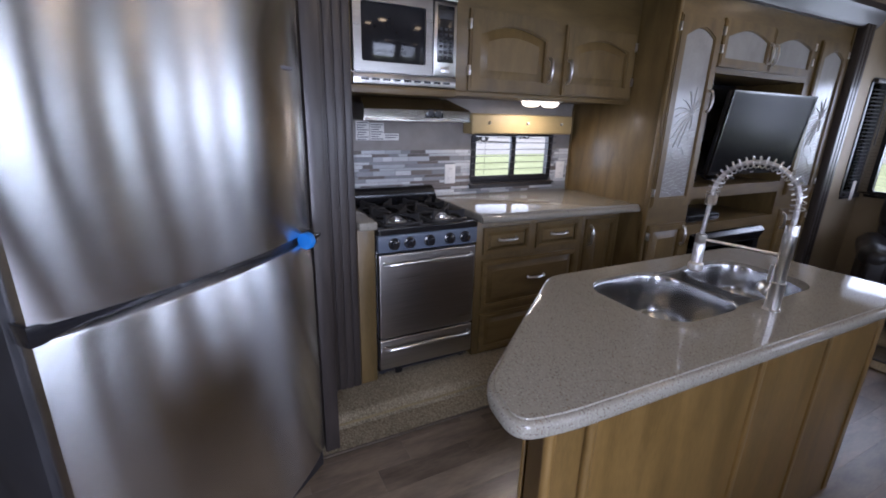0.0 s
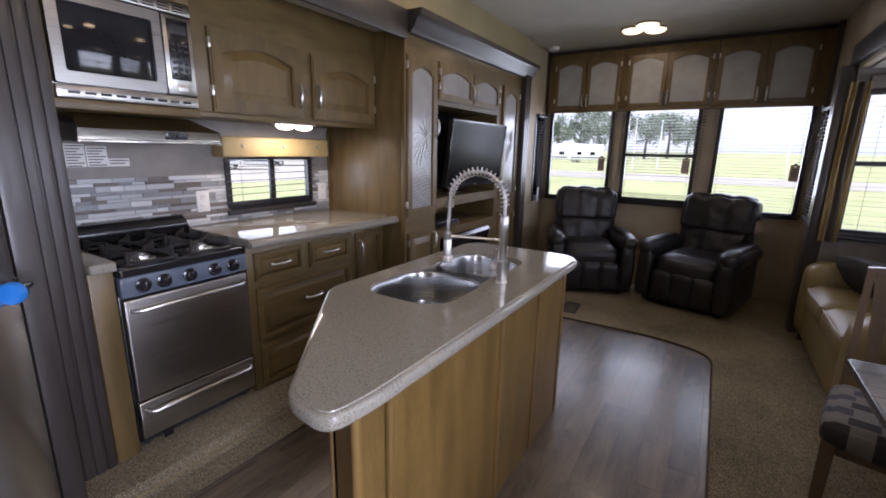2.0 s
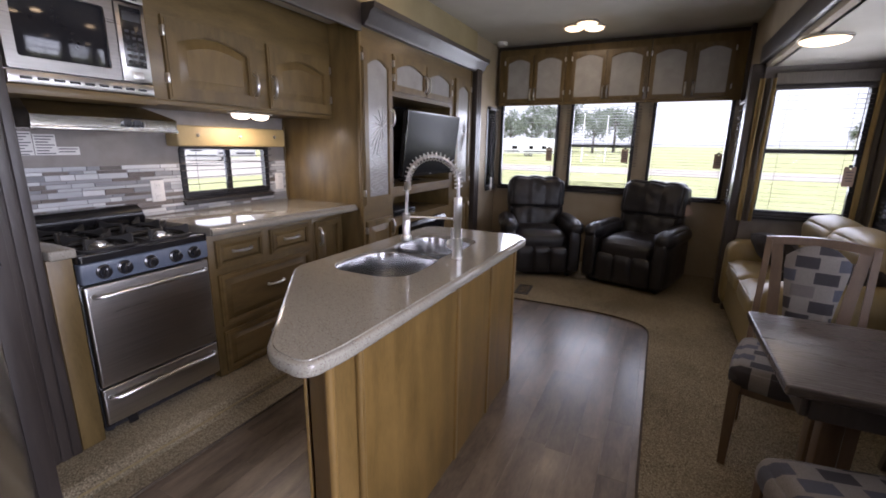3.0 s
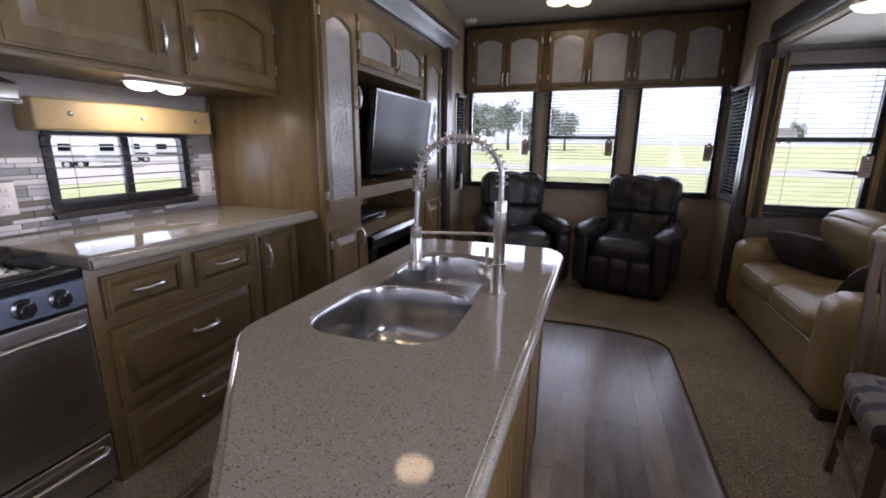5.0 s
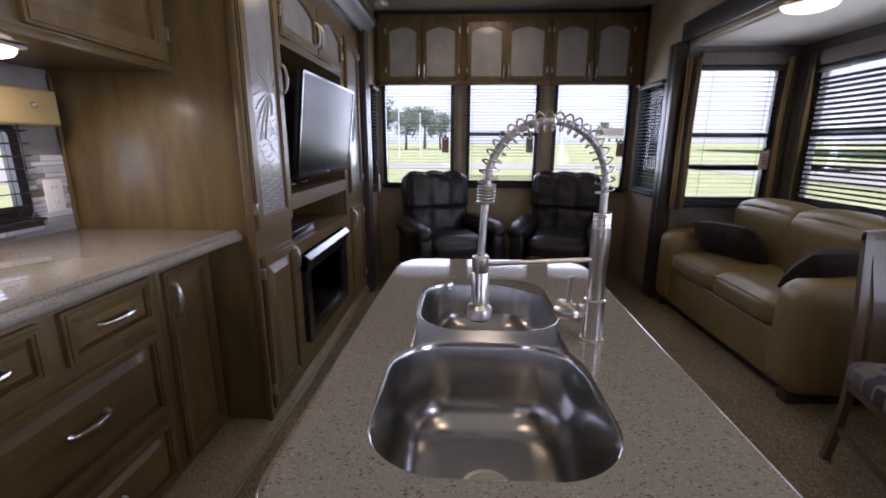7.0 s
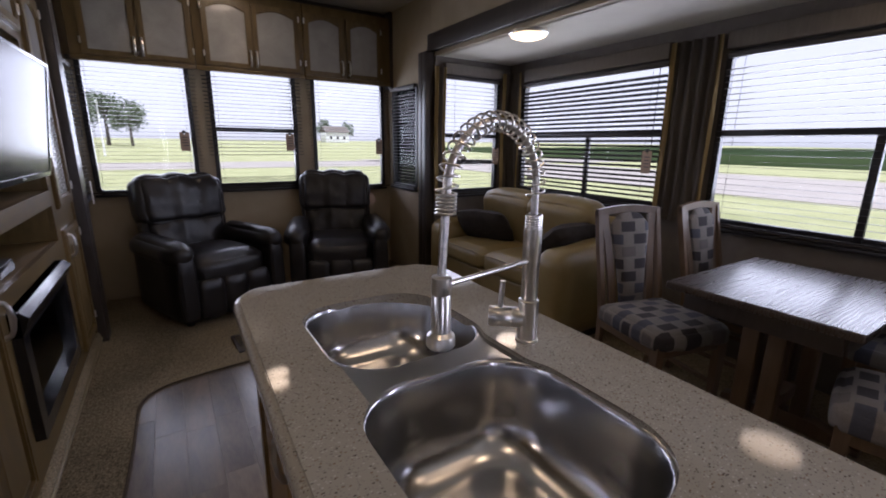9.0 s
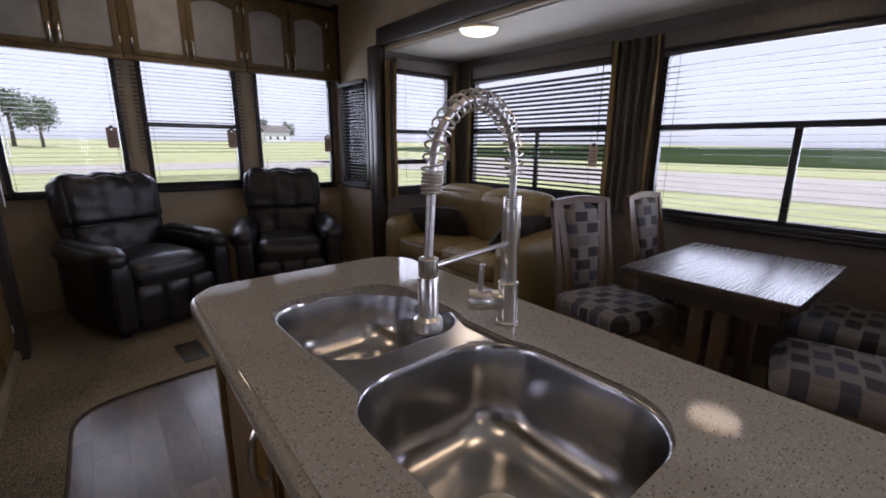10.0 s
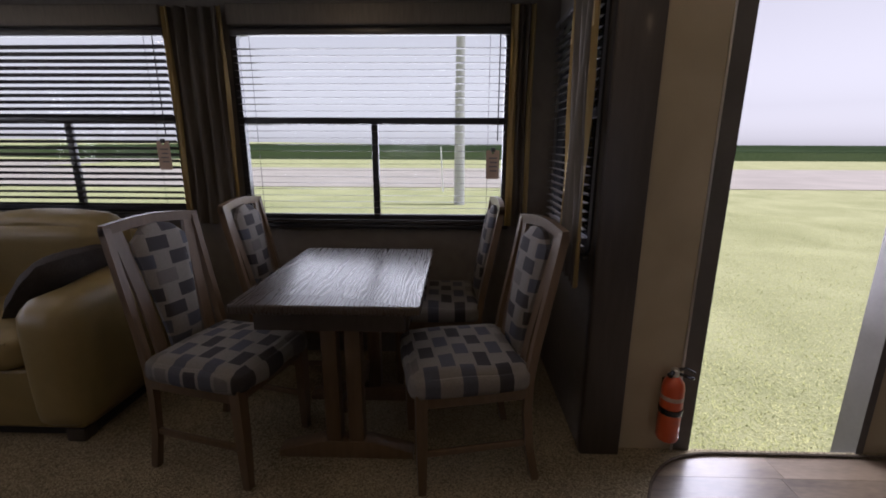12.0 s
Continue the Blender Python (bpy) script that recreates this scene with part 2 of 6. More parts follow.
def patchwork(name, upright):
    """Woven grey upholstery with staggered dark and slate blocks."""
    m, t, p = base(name)
    tc, sp = t.nodes.new("ShaderNodeTexCoord"), t.nodes.new("ShaderNodeSeparateXYZ")
    t.links.new(tc.outputs["Object"], sp.inputs[0])

    def calc(op, a, b=0.0, c=0.0):
        n = t.nodes.new("ShaderNodeMath")
        n.operation = op
        for i, v in enumerate((a, b, c)):
            if isinstance(v, (int, float)):
                n.inputs[i].default_value = v
            else:
                t.links.new(v, n.inputs[i])
        return n.outputs[0]

    v = calc("DIVIDE", sp.outputs[2 if upright else 0], 0.064)
    row = calc("FLOOR", v)
    u = calc("MULTIPLY_ADD", row, 0.5, calc("DIVIDE", sp.outputs[1], 0.150))
    inside = calc("MULTIPLY", calc("LESS_THAN", calc("FRACT", u), 0.56), calc("LESS_THAN", calc("FRACT", v), 0.80))
    cell, wn = t.nodes.new("ShaderNodeCombineXYZ"), t.nodes.new("ShaderNodeTexWhiteNoise")
    t.links.new(calc("FLOOR", u), cell.inputs[0])
    t.links.new(row, cell.inputs[1])
    t.links.new(cell.outputs[0], wn.inputs["Vector"])
    ramp = t.nodes.new("ShaderNodeValToRGB")
    ramp.color_ramp.interpolation = "CONSTANT"
    e = ramp.color_ramp.elements
    e[0].position, e[0].color = 0, (0.026, 0.024, 0.027, 1)
    e[1].position, e[1].color = 0.86, (0.105, 0.098, 0.09, 1)
    e.new(0.38).color = (0.052, 0.056, 0.072, 1)
    t.links.new(wn.outputs["Value"], ramp.inputs[0])
    blk = t.nodes.new("ShaderNodeMix")
    blk.data_type = "RGBA"
    t.links.new(inside, blk.inputs[0])
    blk.inputs[6].default_value = (0.160, 0.148, 0.134, 1)
    t.links.new(ramp.outputs[0], blk.inputs[7])
    wv = t.nodes.new("ShaderNodeTexNoise")
    wv.inputs["Scale"].default_value = 420
    t.links.new(tc.outputs["Object"], wv.inputs["Vector"])
    mix = t.nodes.new("ShaderNodeMix")
    mix.data_type, mix.blend_type = "RGBA", "OVERLAY"
    mix.inputs[0].default_value = 0.6
    t.links.new(blk.outputs[2], mix.inputs[6])
    t.links.new(wv.outputs["Fac"], mix.inputs[7])
    t.links.new(mix.outputs[2], p.inputs["Base Color"])
    p.inputs["Roughness"].default_value = 0.9
    bn = t.nodes.new("ShaderNodeBump")
    bn.inputs["Strength"].default_value, bn.inputs["Distance"].default_value = 0.4, 0.002
    t.links.new(wv.outputs["Fac"], bn.inputs["Height"])
    t.links.new(bn.outputs[0], p.inputs["Normal"])
    return m


def oak(name, dark, light):
    """Flat-sawn oak: long distorted bands that open into arches, with fine pores along them."""
    m, t, p = base(name)
    tc, mp, wv, ns = t.nodes.new("ShaderNodeTexCoord"), t.nodes.new("ShaderNodeMapping"), t.nodes.new("ShaderNodeTexWave"), t.nodes.new("ShaderNodeTexNoise")
    mp.inputs["Scale"].default_value = (1.0, 0.16, 1.0)
    t.links.new(tc.outputs["Object"], mp.inputs["Vector"])
    wv.bands_direction = "X"
    wv.inputs["Scale"].default_value, wv.inputs["Distortion"].default_value, wv.inputs["Detail"].default_value, wv.inputs["Detail Scale"].default_value = 24.0, 16.0, 3.0, 0.9
    pores = t.nodes.new("ShaderNodeMapping")
    pores.inputs["Scale"].default_value = (60, 3, 60)
    ns.inputs["Scale"].default_value, ns.inputs["Detail"].default_value = 4.0, 5
    t.links.new(mp.outputs[0], wv.inputs["Vector"])
    t.links.new(tc.outputs["Object"], pores.inputs["Vector"])
    t.links.new(pores.outputs[0], ns.inputs["Vector"])
    mul, ramp = t.nodes.new("ShaderNodeMath"), t.nodes.new("ShaderNodeValToRGB")
    mul.operation, mul.inputs[1].default_value = "MULTIPLY_ADD", 0.45
    t.links.new(ns.outputs["Fac"], mul.inputs[0])
    t.links.new(wv.outputs["Fac"], mul.inputs[2])
    ramp.color_ramp.elements[0].position, ramp.color_ramp.elements[1].position = 0.22, 0.75
    ramp.color_ramp.elements[0].color, ramp.color_ramp.elements[1].color = (*dark, 1), (*light, 1)
    t.links.new(mul.outputs[0], ramp.inputs[0])
    t.links.new(ramp.outputs[0], p.inputs["Base Color"])
    bn, rr = t.nodes.new("ShaderNodeBump"), t.nodes.new("ShaderNodeMapRange")
    bn.inputs["Strength"].default_value, bn.inputs["Distance"].default_value = 0.03, 0.0006
    t.links.new(mul.outputs[0], bn.inputs["Height"])
    t.links.new(bn.outputs[0], p.inputs["Normal"])
    rr.inputs["To Min"].default_value, rr.inputs["To Max"].default_value = 0.33, 0.27
    t.links.new(mul.outputs[0], rr.inputs["Value"])
    t.links.new(rr.outputs[0], p.inputs["Roughness"])
    return m


def glass(name, tint=(1, 1, 1), rough=0.0):
    m, t, p = base(name)
    out = t.nodes["Material Output"]
    tr, gl, mx, fr = t.nodes.new("ShaderNodeBsdfTransparent"), t.nodes.new("ShaderNodeBsdfGlossy"), t.nodes.new("ShaderNodeMixShader"), t.nodes.new("ShaderNodeFresnel")
    tr.inputs[0].default_value = (*tint, 1)
    gl.inputs["Roughness"].default_value = rough
    fr.inputs[0].default_value = 1.22
    t.links.new(fr.outputs[0], mx.inputs[0])
    t.links.new(tr.outputs[0], mx.inputs[1])
    t.links.new(gl.outputs[0], mx.inputs[2])
    t.links.new(mx.outputs[0], out.inputs["Surface"])
    return m


def glow(name, color, strength):
    m, t, p = base(name)
    p.inputs["Base Color"].default_value = (0.9, 0.88, 0.82, 1)
    p.inputs["Emission Color"].default_value = (*color, 1)
    p.inputs["Emission Strength"].default_value = strength
    return m


def brushed(m):
    """Sheet steel with level brush marks, which draw reflections out upright."""
    t, p = m.node_tree, m.node_tree.nodes["Principled BSDF"]
    tg = t.nodes.new("ShaderNodeTangent")
    tg.direction_type, tg.axis = "RADIAL", "Z"
    t.links.new(tg.outputs[0], p.inputs["Tangent"])
    p.inputs["Anisotropic"].default_value = 0.95
    p.inputs["Anisotropic Rotation"].default_value = 0.25
    return m


WOOD = surface("stained_maple", (0.084, 0.057, 0.019), (0.170, 0.116, 0.041), 4, (4, 4, 0.9), 0.42, bump=0.03, fine=40, finemix=0.3, coat=0.12, per_object=0.16)
WOOD_H = surface("stained_maple_across", (0.084, 0.057, 0.019), (0.170, 0.116, 0.041), 4, (0.9, 4, 4), 0.42, bump=0.03, fine=40, finemix=0.3, coat=0.12, per_object=0.16)
PANEL = surface("island_panel_wood", (0.112, 0.067, 0.016), (0.215, 0.130, 0.036), 3, (3.5, 3.5, 0.7), 0.4, bump=0.03, fine=45, finemix=0.3, coat=0.2, per_object=0.1)
DARKWOOD = surface("dark_trim_wood", (0.026, 0.021, 0.018), (0.050, 0.041, 0.035), 5, (9, 9, 1), 0.42, bump=0.06, fine=60, coat=0.15)
TABLEWOOD = oak("dark_oak_table", (0.026, 0.021, 0.018), (0.058, 0.047, 0.040))
CHAIRWOOD = surface("brown_chair_wood", (0.080, 0.052, 0.030), (0.130, 0.086, 0.050), 5, (9, 9, 1), 0.4, bump=0.05, coat=0.2)
QUARTZ = quartz("speckled_quartz")
STEEL = surface("brushed_steel", (0.40, 0.39, 0.37), (0.50, 0.485, 0.46), 3, (1, 60, 60), 0.29, 1.0, 0.03, fine=30, per_object=0.0, rvar=0.08, distance=0.0006)
STEEL_V = brushed(surface("brushed_fridge_steel", (0.66, 0.66, 0.66), (0.72, 0.72, 0.72), 2, (0.8, 0.8, 160), 0.26, 1.0, 0.012, fine=30, finemix=0.5, per_object=0.0, rvar=0.03, distance=0.0004))
HOODSTEEL = surface("polished_hood_steel", (0.46, 0.44, 0.40), (0.54, 0.52, 0.48), 3, (1, 60, 60), 0.2, 1.0, 0.02, fine=30, per_object=0.0, rvar=0.06, distance=0.0006)
SINKSTEEL = surface("satin_sink_steel", (0.44, 0.44, 0.44), (0.50, 0.50, 0.50), 8, (1, 1, 1), 0.21, 1.0, 0.004, fine=240, per_object=0.0, rvar=0.04, distance=0.0004)
CHROME = surface("satin_nickel", (0.66, 0.65, 0.63), (0.69, 0.68, 0.66), 20, (1, 1, 1), 0.28, 1.0, 0.0, per_object=0.0, rvar=0.0)
BLACK = surface("black_enamel", (0.008, 0.008, 0.009), (0.016, 0.016, 0.018), 10, rough=0.2, bump=0.01, coat=0.4)
IRON = surface("cast_iron", (0.010, 0.010, 0.010), (0.022, 0.021, 0.020), 20, rough=0.6, bump=0.3, fine=200)
PLASTIC = surface("dark_plastic", (0.018, 0.018, 0.020), (0.030, 0.030, 0.033), 12, rough=0.42, bump=0.05, fine=200)
WHITEPL = surface("white_plastic", (0.70, 0.69, 0.66), (0.78, 0.77, 0.74), 12, rough=0.35, bump=0.0)
BLUE = surface("blue_tape", (0.02, 0.16, 0.55), (0.03, 0.22, 0.66), 12, rough=0.5, bump=0.05)
WALLPAPER = surface("beige_wall_board", (0.33, 0.278, 0.19), (0.41, 0.348, 0.245), 3, rough=0.7, bump=0.12, fine=260, finemix=0.25, per_object=0.0)
GREYWALL = surface("taupe_wall_board", (0.225, 0.21, 0.19), (0.275, 0.255, 0.235), 14, rough=0.65, bump=0.1, fine=260, finemix=0.4, per_object=0.0)
# GREYWALL's taupe at about half: the slide walls' backlit shade is painted in
SHADED_SLIDEWALL = surface("shade_darkened_taupe_board", (0.115, 0.102, 0.088), (0.150, 0.134, 0.116), 14, rough=0.65, bump=0.1, fine=260, finemix=0.4, per_object=0.0)
CEILING = surface("cream_ceiling_board", (0.55, 0.52, 0.44), (0.62, 0.59, 0.51), 3, rough=0.75, bump=0.12, fine=180, finemix=0.25, per_object=0.0)
CARPET = surface("beige_cut_pile", (0.105, 0.086, 0.052), (0.43, 0.365, 0.245), 1.4, rough=0.95, bump=1.0, fine=170, finemix=2.0, per_object=0.0, spec=0.1, distance=0.006)
VINYL = surface("vinyl_plank", (0.050, 0.037, 0.025), (0.205, 0.158, 0.108), 4.5, (0.8, 3.2, 3.2), 0.32, bump=0.03, fine=30, finemix=0.4, coat=0.12, per_object=0.32)
LEATHER = surface("black_leather", (0.009, 0.009, 0.010), (0.020, 0.019, 0.021), 9, rough=0.34, bump=0.35, fine=190, finemix=0.6, rvar=0.2, per_object=0.1, distance=0.003)
TANLEATHER = surface("tan_leather", (0.185, 0.143, 0.058), (0.240, 0.187, 0.082), 6, rough=0.40, bump=0.15, fine=200, per_object=0.08)
FUR = surface("dark_brown_plush", (0.013, 0.011, 0.010), (0.045, 0.037, 0.034), 22, rough=0.95, bump=0.8, fine=170, finemix=0.9, distance=0.006)
FABRIC_SEAT = patchwork("block_weave_seat", False)
FABRIC_BACK = patchwork("block_weave_back", True)
SLAT = surface("dark_blind_slat", (0.020, 0.017, 0.015), (0.038, 0.032, 0.028), 8, rough=0.45, bump=0.0)
CURTAIN = surface("taupe_curtain", (0.10, 0.088, 0.072), (0.15, 0.13, 0.105), 12, (9, 9, 1), 0.85, bump=0.2, fine=260)
GOLDCLOTH = surface("gold_curtain_lining", (0.34, 0.25, 0.10), (0.42, 0.32, 0.14), 12, (9, 9, 1), 0.8, bump=0.15, fine=220)
VALANCE = surface("gold_valance", (0.33, 0.25, 0.105), (0.41, 0.315, 0.14), 12, rough=0.5, bump=0.08, fine=240)
FRAME = surface("black_window_frame", (0.014, 0.014, 0.016), (0.025, 0.025, 0.028), 10, rough=0.35, bump=0.0)
PANE = glass("window_glass", (0.96, 0.98, 0.97))
FROST = surface("frosted_cabinet_glass", (0.29, 0.288, 0.278), (0.37, 0.368, 0.356), 7, rough=0.16, bump=0.04, fine=120, per_object=0.0, rvar=0.08)
ETCH = surface("etched_white", (0.50, 0.52, 0.53), (0.60, 0.62, 0.63), 20, rough=0.5, bump=0.0)
SCREEN = surface("tv_screen", (0.004, 0.004, 0.005), (0.007, 0.007, 0.008), 6, rough=0.24, bump=0.0, rvar=0.02, spec=0.08)
PAPER = surface("paper", (0.68, 0.67, 0.64), (0.76, 0.75, 0.72), 20, rough=0.7, bump=0.05)
TAGPAPER = surface("tan_tag_card", (0.34, 0.25, 0.20), (0.42, 0.32, 0.26), 20, rough=0.7, bump=0.05)
INK = surface("grey_ink", (0.10, 0.10, 0.11), (0.14, 0.14, 0.15), 20, rough=0.7, bump=0.0)
RED = surface("red_cylinder_paint", (0.46, 0.060, 0.012), (0.58, 0.095, 0.022), 9, rough=0.35, bump=0.0, coat=0.3)
GRASS = surface("lawn", (0.170, 0.185, 0.078), (0.370, 0.372, 0.200), 0.5, rough=0.95, bump=0.6, fine=55, finemix=1.4, spec=0.1, distance=0.03)
BLADE = surface("grass_blade", (0.230, 0.265, 0.080), (0.520, 0.510, 0.250), 1.6, rough=0.8, bump=0.0, fine=45, finemix=1.2, spec=0.15)
CORN = surface("crop_rows", (0.095, 0.140, 0.070), (0.145, 0.195, 0.110), 0.05, rough=0.95, bump=0.5, fine=1.5, finemix=0.5, spec=0.1, distance=0.2)
GRAVEL = surface("pale_gravel", (0.22, 0.20, 0.17), (0.32, 0.29, 0.25), 0.4, rough=0.95, bump=0.4, fine=12, finemix=0.5, distance=0.03)
LEAF = surface("leaves", (0.090, 0.118, 0.066), (0.140, 0.172, 0.100), 0.6, rough=0.8, bump=0.0, fine=4)
BARK = surface("bark", (0.06, 0.05, 0.04), (0.12, 0.10, 0.08), 3, (4, 4, 1), 0.9, bump=0.5)
POLEWOOD = surface("weathered_pole", (0.36, 0.36, 0.37), (0.50, 0.50, 0.50), 2, (6, 6, 0.5), 0.85, bump=0.3)
WHITEPAINT = surface("white_siding", (0.70, 0.70, 0.70), (0.80, 0.80, 0.79), 1.2, rough=0.4, bump=0.0)
LAMPGLOW = glow("warm_lamp_lens", (1.0, 0.80, 0.50), 2.0)
DOMEGLOW = glow("warm_dome_diffuser", (1.0, 0.70, 0.34), 1.2)
FLAME = glow("ember_glow", (1.0, 0.30, 0.06), 0.5)
TILES = [surface("glass_tile_" + n, d, l, 14, (1, 8, 8), r, bump=0.03, fine=90, per_object=0.5, coat=0.3) for n, d, l, r in (("white", (0.50, 0.52, 0.53), (0.68, 0.69, 0.69), 0.2), ("grey", (0.21, 0.22, 0.23), (0.33, 0.34, 0.35), 0.22), ("brown", (0.10, 0.085, 0.075), (0.19, 0.165, 0.145), 0.3), ("pale", (0.40, 0.42, 0.44), (0.55, 0.565, 0.58), 0.15))]

# ---- structure ----
ALONG_X = Matrix(((1, 0, 0, 0), (0, 0, 1, 0), (0, 1, 0, 0), (0, 0, 0, 1)))
ALONG_Y = Matrix(((0, 0, 1, 0), (1, 0, 0, 0), (0, 1, 0, 0), (0, 0, 0, 1)))


def wall(name, axis, at0, at1, u0, u1, z0, z1, holes=(), material=WALLPAPER, label="beige textured wall board"):
    turn = ALONG_X if axis == "y" else ALONG_Y
    loops = [rounded(a, b, c, d, 0.045, 4) for a, b, c, d in holes]
    bm = plate([(u0, z0), (u1, z0), (u1, z1), (u0, z1)], loops, at0, at1, m=turn)
    return solid(name, bm, material, label, "wall", kind="structure")


ROOF, SLIDE_ROOF, KITCHEN_ROOF = 2.50, 1.99, 2.13
BACK_Y, DINE_Y, REAR_X = 3.245, -0.80, 6.03
KWIN = (2.40, 3.03, 1.005, 1.33)
RWINS = ((1.80, 2.49, 0.87, 1.87), (0.97, 1.65, 0.875, 1.87), (0.09, 0.80, 0.84, 1.87))
DWIN, BWIN = (1.745, 3.18, 0.805, 1.80), (3.517, 4.90, 0.85, 1.80)
SWIN, EWIN = (-0.66, -0.05, 0.83, 1.84), (-0.70, -0.03, 0.83, 1.80)

wall("wall_kitchen", "y", BACK_Y, BACK_Y + 0.05, 1.2, 5.25, 0.0, KITCHEN_ROOF, [KWIN], GREYWALL, "taupe speckled wall board behind the counter")
wall("wall_kitchen_end", "x", 5.20, 5.25, 2.56, BACK_Y, 0.0, KITCHEN_ROOF)
wall("wall_kitchen_start", "x", 1.2, 1.25, 2.66, BACK_Y, 0.0, KITCHEN_ROOF)
wall("wall_rear", "x", REAR_X, REAR_X + 0.06, -0.04, 2.62, -0.05, ROOF, RWINS)
wall("wall_rear_corner_kitchen", "y", 2.56, 2.62, 5.25, REAR_X, -0.05, ROOF, [(5.69, 5.97, 0.86, 1.80)])
wall("wall_rear_corner_lounge", "y", -0.04, 0.02, 5.18, REAR_X, -0.05, ROOF, [(5.42, 5.92, 0.86, 1.80)])
entry = plate([(-1.4, -0.05), (0.36, -0.05), (0.36, 1.98), (1.065, 1.98), (1.065, -0.05), (1.36, -0.05), (1.36, ROOF), (-1.4, ROOF)], [], -0.04, 0.02, m=ALONG_X)
solid("wall_entry", entry, WALLPAPER, "beige wall board beside the open entry door", "wall", kind="structure")
wall("wall_dinette", "y", DINE_Y - 0.06, DINE_Y, 1.44, 5.16, -0.05, SLIDE_ROOF, [DWIN, BWIN], SHADED_SLIDEWALL, "taupe wall board under the dinette windows, backlit shade in its colour")
wall("wall_slide_front", "x", 1.44, 1.50, DINE_Y, 0.02, -0.05, SLIDE_ROOF, [EWIN], SHADED_SLIDEWALL)
wall("wall_slide_rear", "x", 5.10, 5.16, DINE_Y, 0.02, -0.05, SLIDE_ROOF, [SWIN], SHADED_SLIDEWALL)
wall("wall_header_dinette", "y", -0.04, 0.02, 1.36, 5.18, SLIDE_ROOF, ROOF)
wall("wall_header_kitchen", "y", 2.53, 2.58, 1.2, 5.25, KITCHEN_ROOF, ROOF, [], surface("gold_header_board", (0.30, 0.25, 0.13), (0.37, 0.31, 0.17), 4, rough=0.7, bump=0.1, fine=220, per_object=0.0))
wall("wall_front", "x", -1.46, -1.4, -0.04, 2.62, -0.05, ROOF)
wall("wall_hall", "y", 2.62, 2.68, -1.4, 1.25, -0.05, ROOF)
for name, x0, x1, y0, y1, z in (("ceiling", -1.4, REAR_X + 0.06, -0.04, 2.62, ROOF), ("ceiling_dinette", 1.44, 5.16, DINE_Y - 0.06, -0.02, SLIDE_ROOF), ("ceiling_kitchen", 1.2, 5.25, 2.56, BACK_Y + 0.05, KITCHEN_ROOF)):
    solid(name, box(x0, x1, y0, y1, z, z + 0.05, 0), CEILING, "cream textured ceiling board", "ceiling", kind="structure")
floor = solid("floor", prism([(-1.4, 0.0), (1.45, 0.0), (1.45, DINE_Y - 0.02), (5.14, DINE_Y - 0.02), (5.14, 0.0), (REAR_X, 0.0), (REAR_X, 2.60), (-1.4, 2.60)], -0.06, -0.012, 0), DARKWOOD, "brown wood-look vinyl plank floor", "floor", kind="structure")
VIN = soften([(-1.38, 0.04), (1.2, 0.04), (1.45, 0.56), (2.0, 0.61), (4.26, 0.61), (4.38, 0.95), (4.385, 1.35), (4.37, 1.85), (4.30, 2.27), (3.60, 2.28), (2.80, 2.36), (-1.38, 2.37)], 0.30, 7)
solid("carpet_lounge", plate([(-1.39, 0.022), (1.502, 0.022), (1.502, DINE_Y + 0.002), (5.095, DINE_Y + 0.002), (5.095, 0.022), (6.02, 0.022), (6.02, 2.55), (-1.39, 2.55)], [VIN[::-1]], -0.010, 0.010), CARPET, "beige cut pile carpet round the vinyl floor", "carpet", kind="structure")
edge = [(x, y, 0.008) for x, y in VIN]
solid("carpet_edge", tube(edge, 0.006, 6, closed=True), surface("carpet_binding", (0.06, 0.045, 0.03), (0.10, 0.08, 0.055), 30, rough=0.9), "narrow dark binding along the carpet edge", "trim", kind="structure")
slide = box(1.255, 5.19, 2.500, BACK_Y, -0.04, 0.085, 0.03, 4)
solid("slide_floor", slide, CARPET, "carpeted raised floor of the kitchen slide", "floor", kind="structure")
solid("slide_floor_binding", tube([(1.256, 2.498, 0.040), (5.19, 2.498, 0.040)], 0.005, 6), TANLEATHER, "pale seam along the carpeted step", "trim", kind="structure")
vent = thing("floor_vent", "brown metal floor register in the carpet", "vent", at=pose(4.65, 1.72, 0.010, 0, 0, 4))
part("frame", plate(rounded(-0.14, 0.14, -0.065, 0.065, 0.01), [rounded(-0.12, 0.12, -0.045, 0.045, 0.006)[::-1]], 0, 0.006), DARKWOOD, vent)
for i in range(9):
    part("slat", box(-0.12, 0.12, -0.043 + i * 0.01, -0.038 + i * 0.01, 0, 0.004, 0.001, 1), DARKWOOD, vent)

# fluted dark trims at the slide openings


def fluted(name, x0, x1, y0, y1, z0, z1, n, axis="y", label="dark fluted wood trim board"):
    t = thing(name, label, "trim", kind="structure")
    part("board", box(x0, x1, y0, y1, z0, z1, 0.003), DARKWOOD, t)
    for i in range(n):
        if axis == "y":
            w = (x1 - x0) / n
            part("flute", box(x0 + i * w + 0.003, x0 + (i + 1) * w - 0.003, y0 - 0.007, y0 + 0.001, z0, z1, 0.005, 3), DARKWOOD, t)
        elif axis == "-y":
            w = (x1 - x0) / n
            part("flute", box(x0 + i * w + 0.003, x0 + (i + 1) * w - 0.003, y1 - 0.001, y1 + 0.007, z0, z1, 0.005, 3), DARKWOOD, t)
    return t


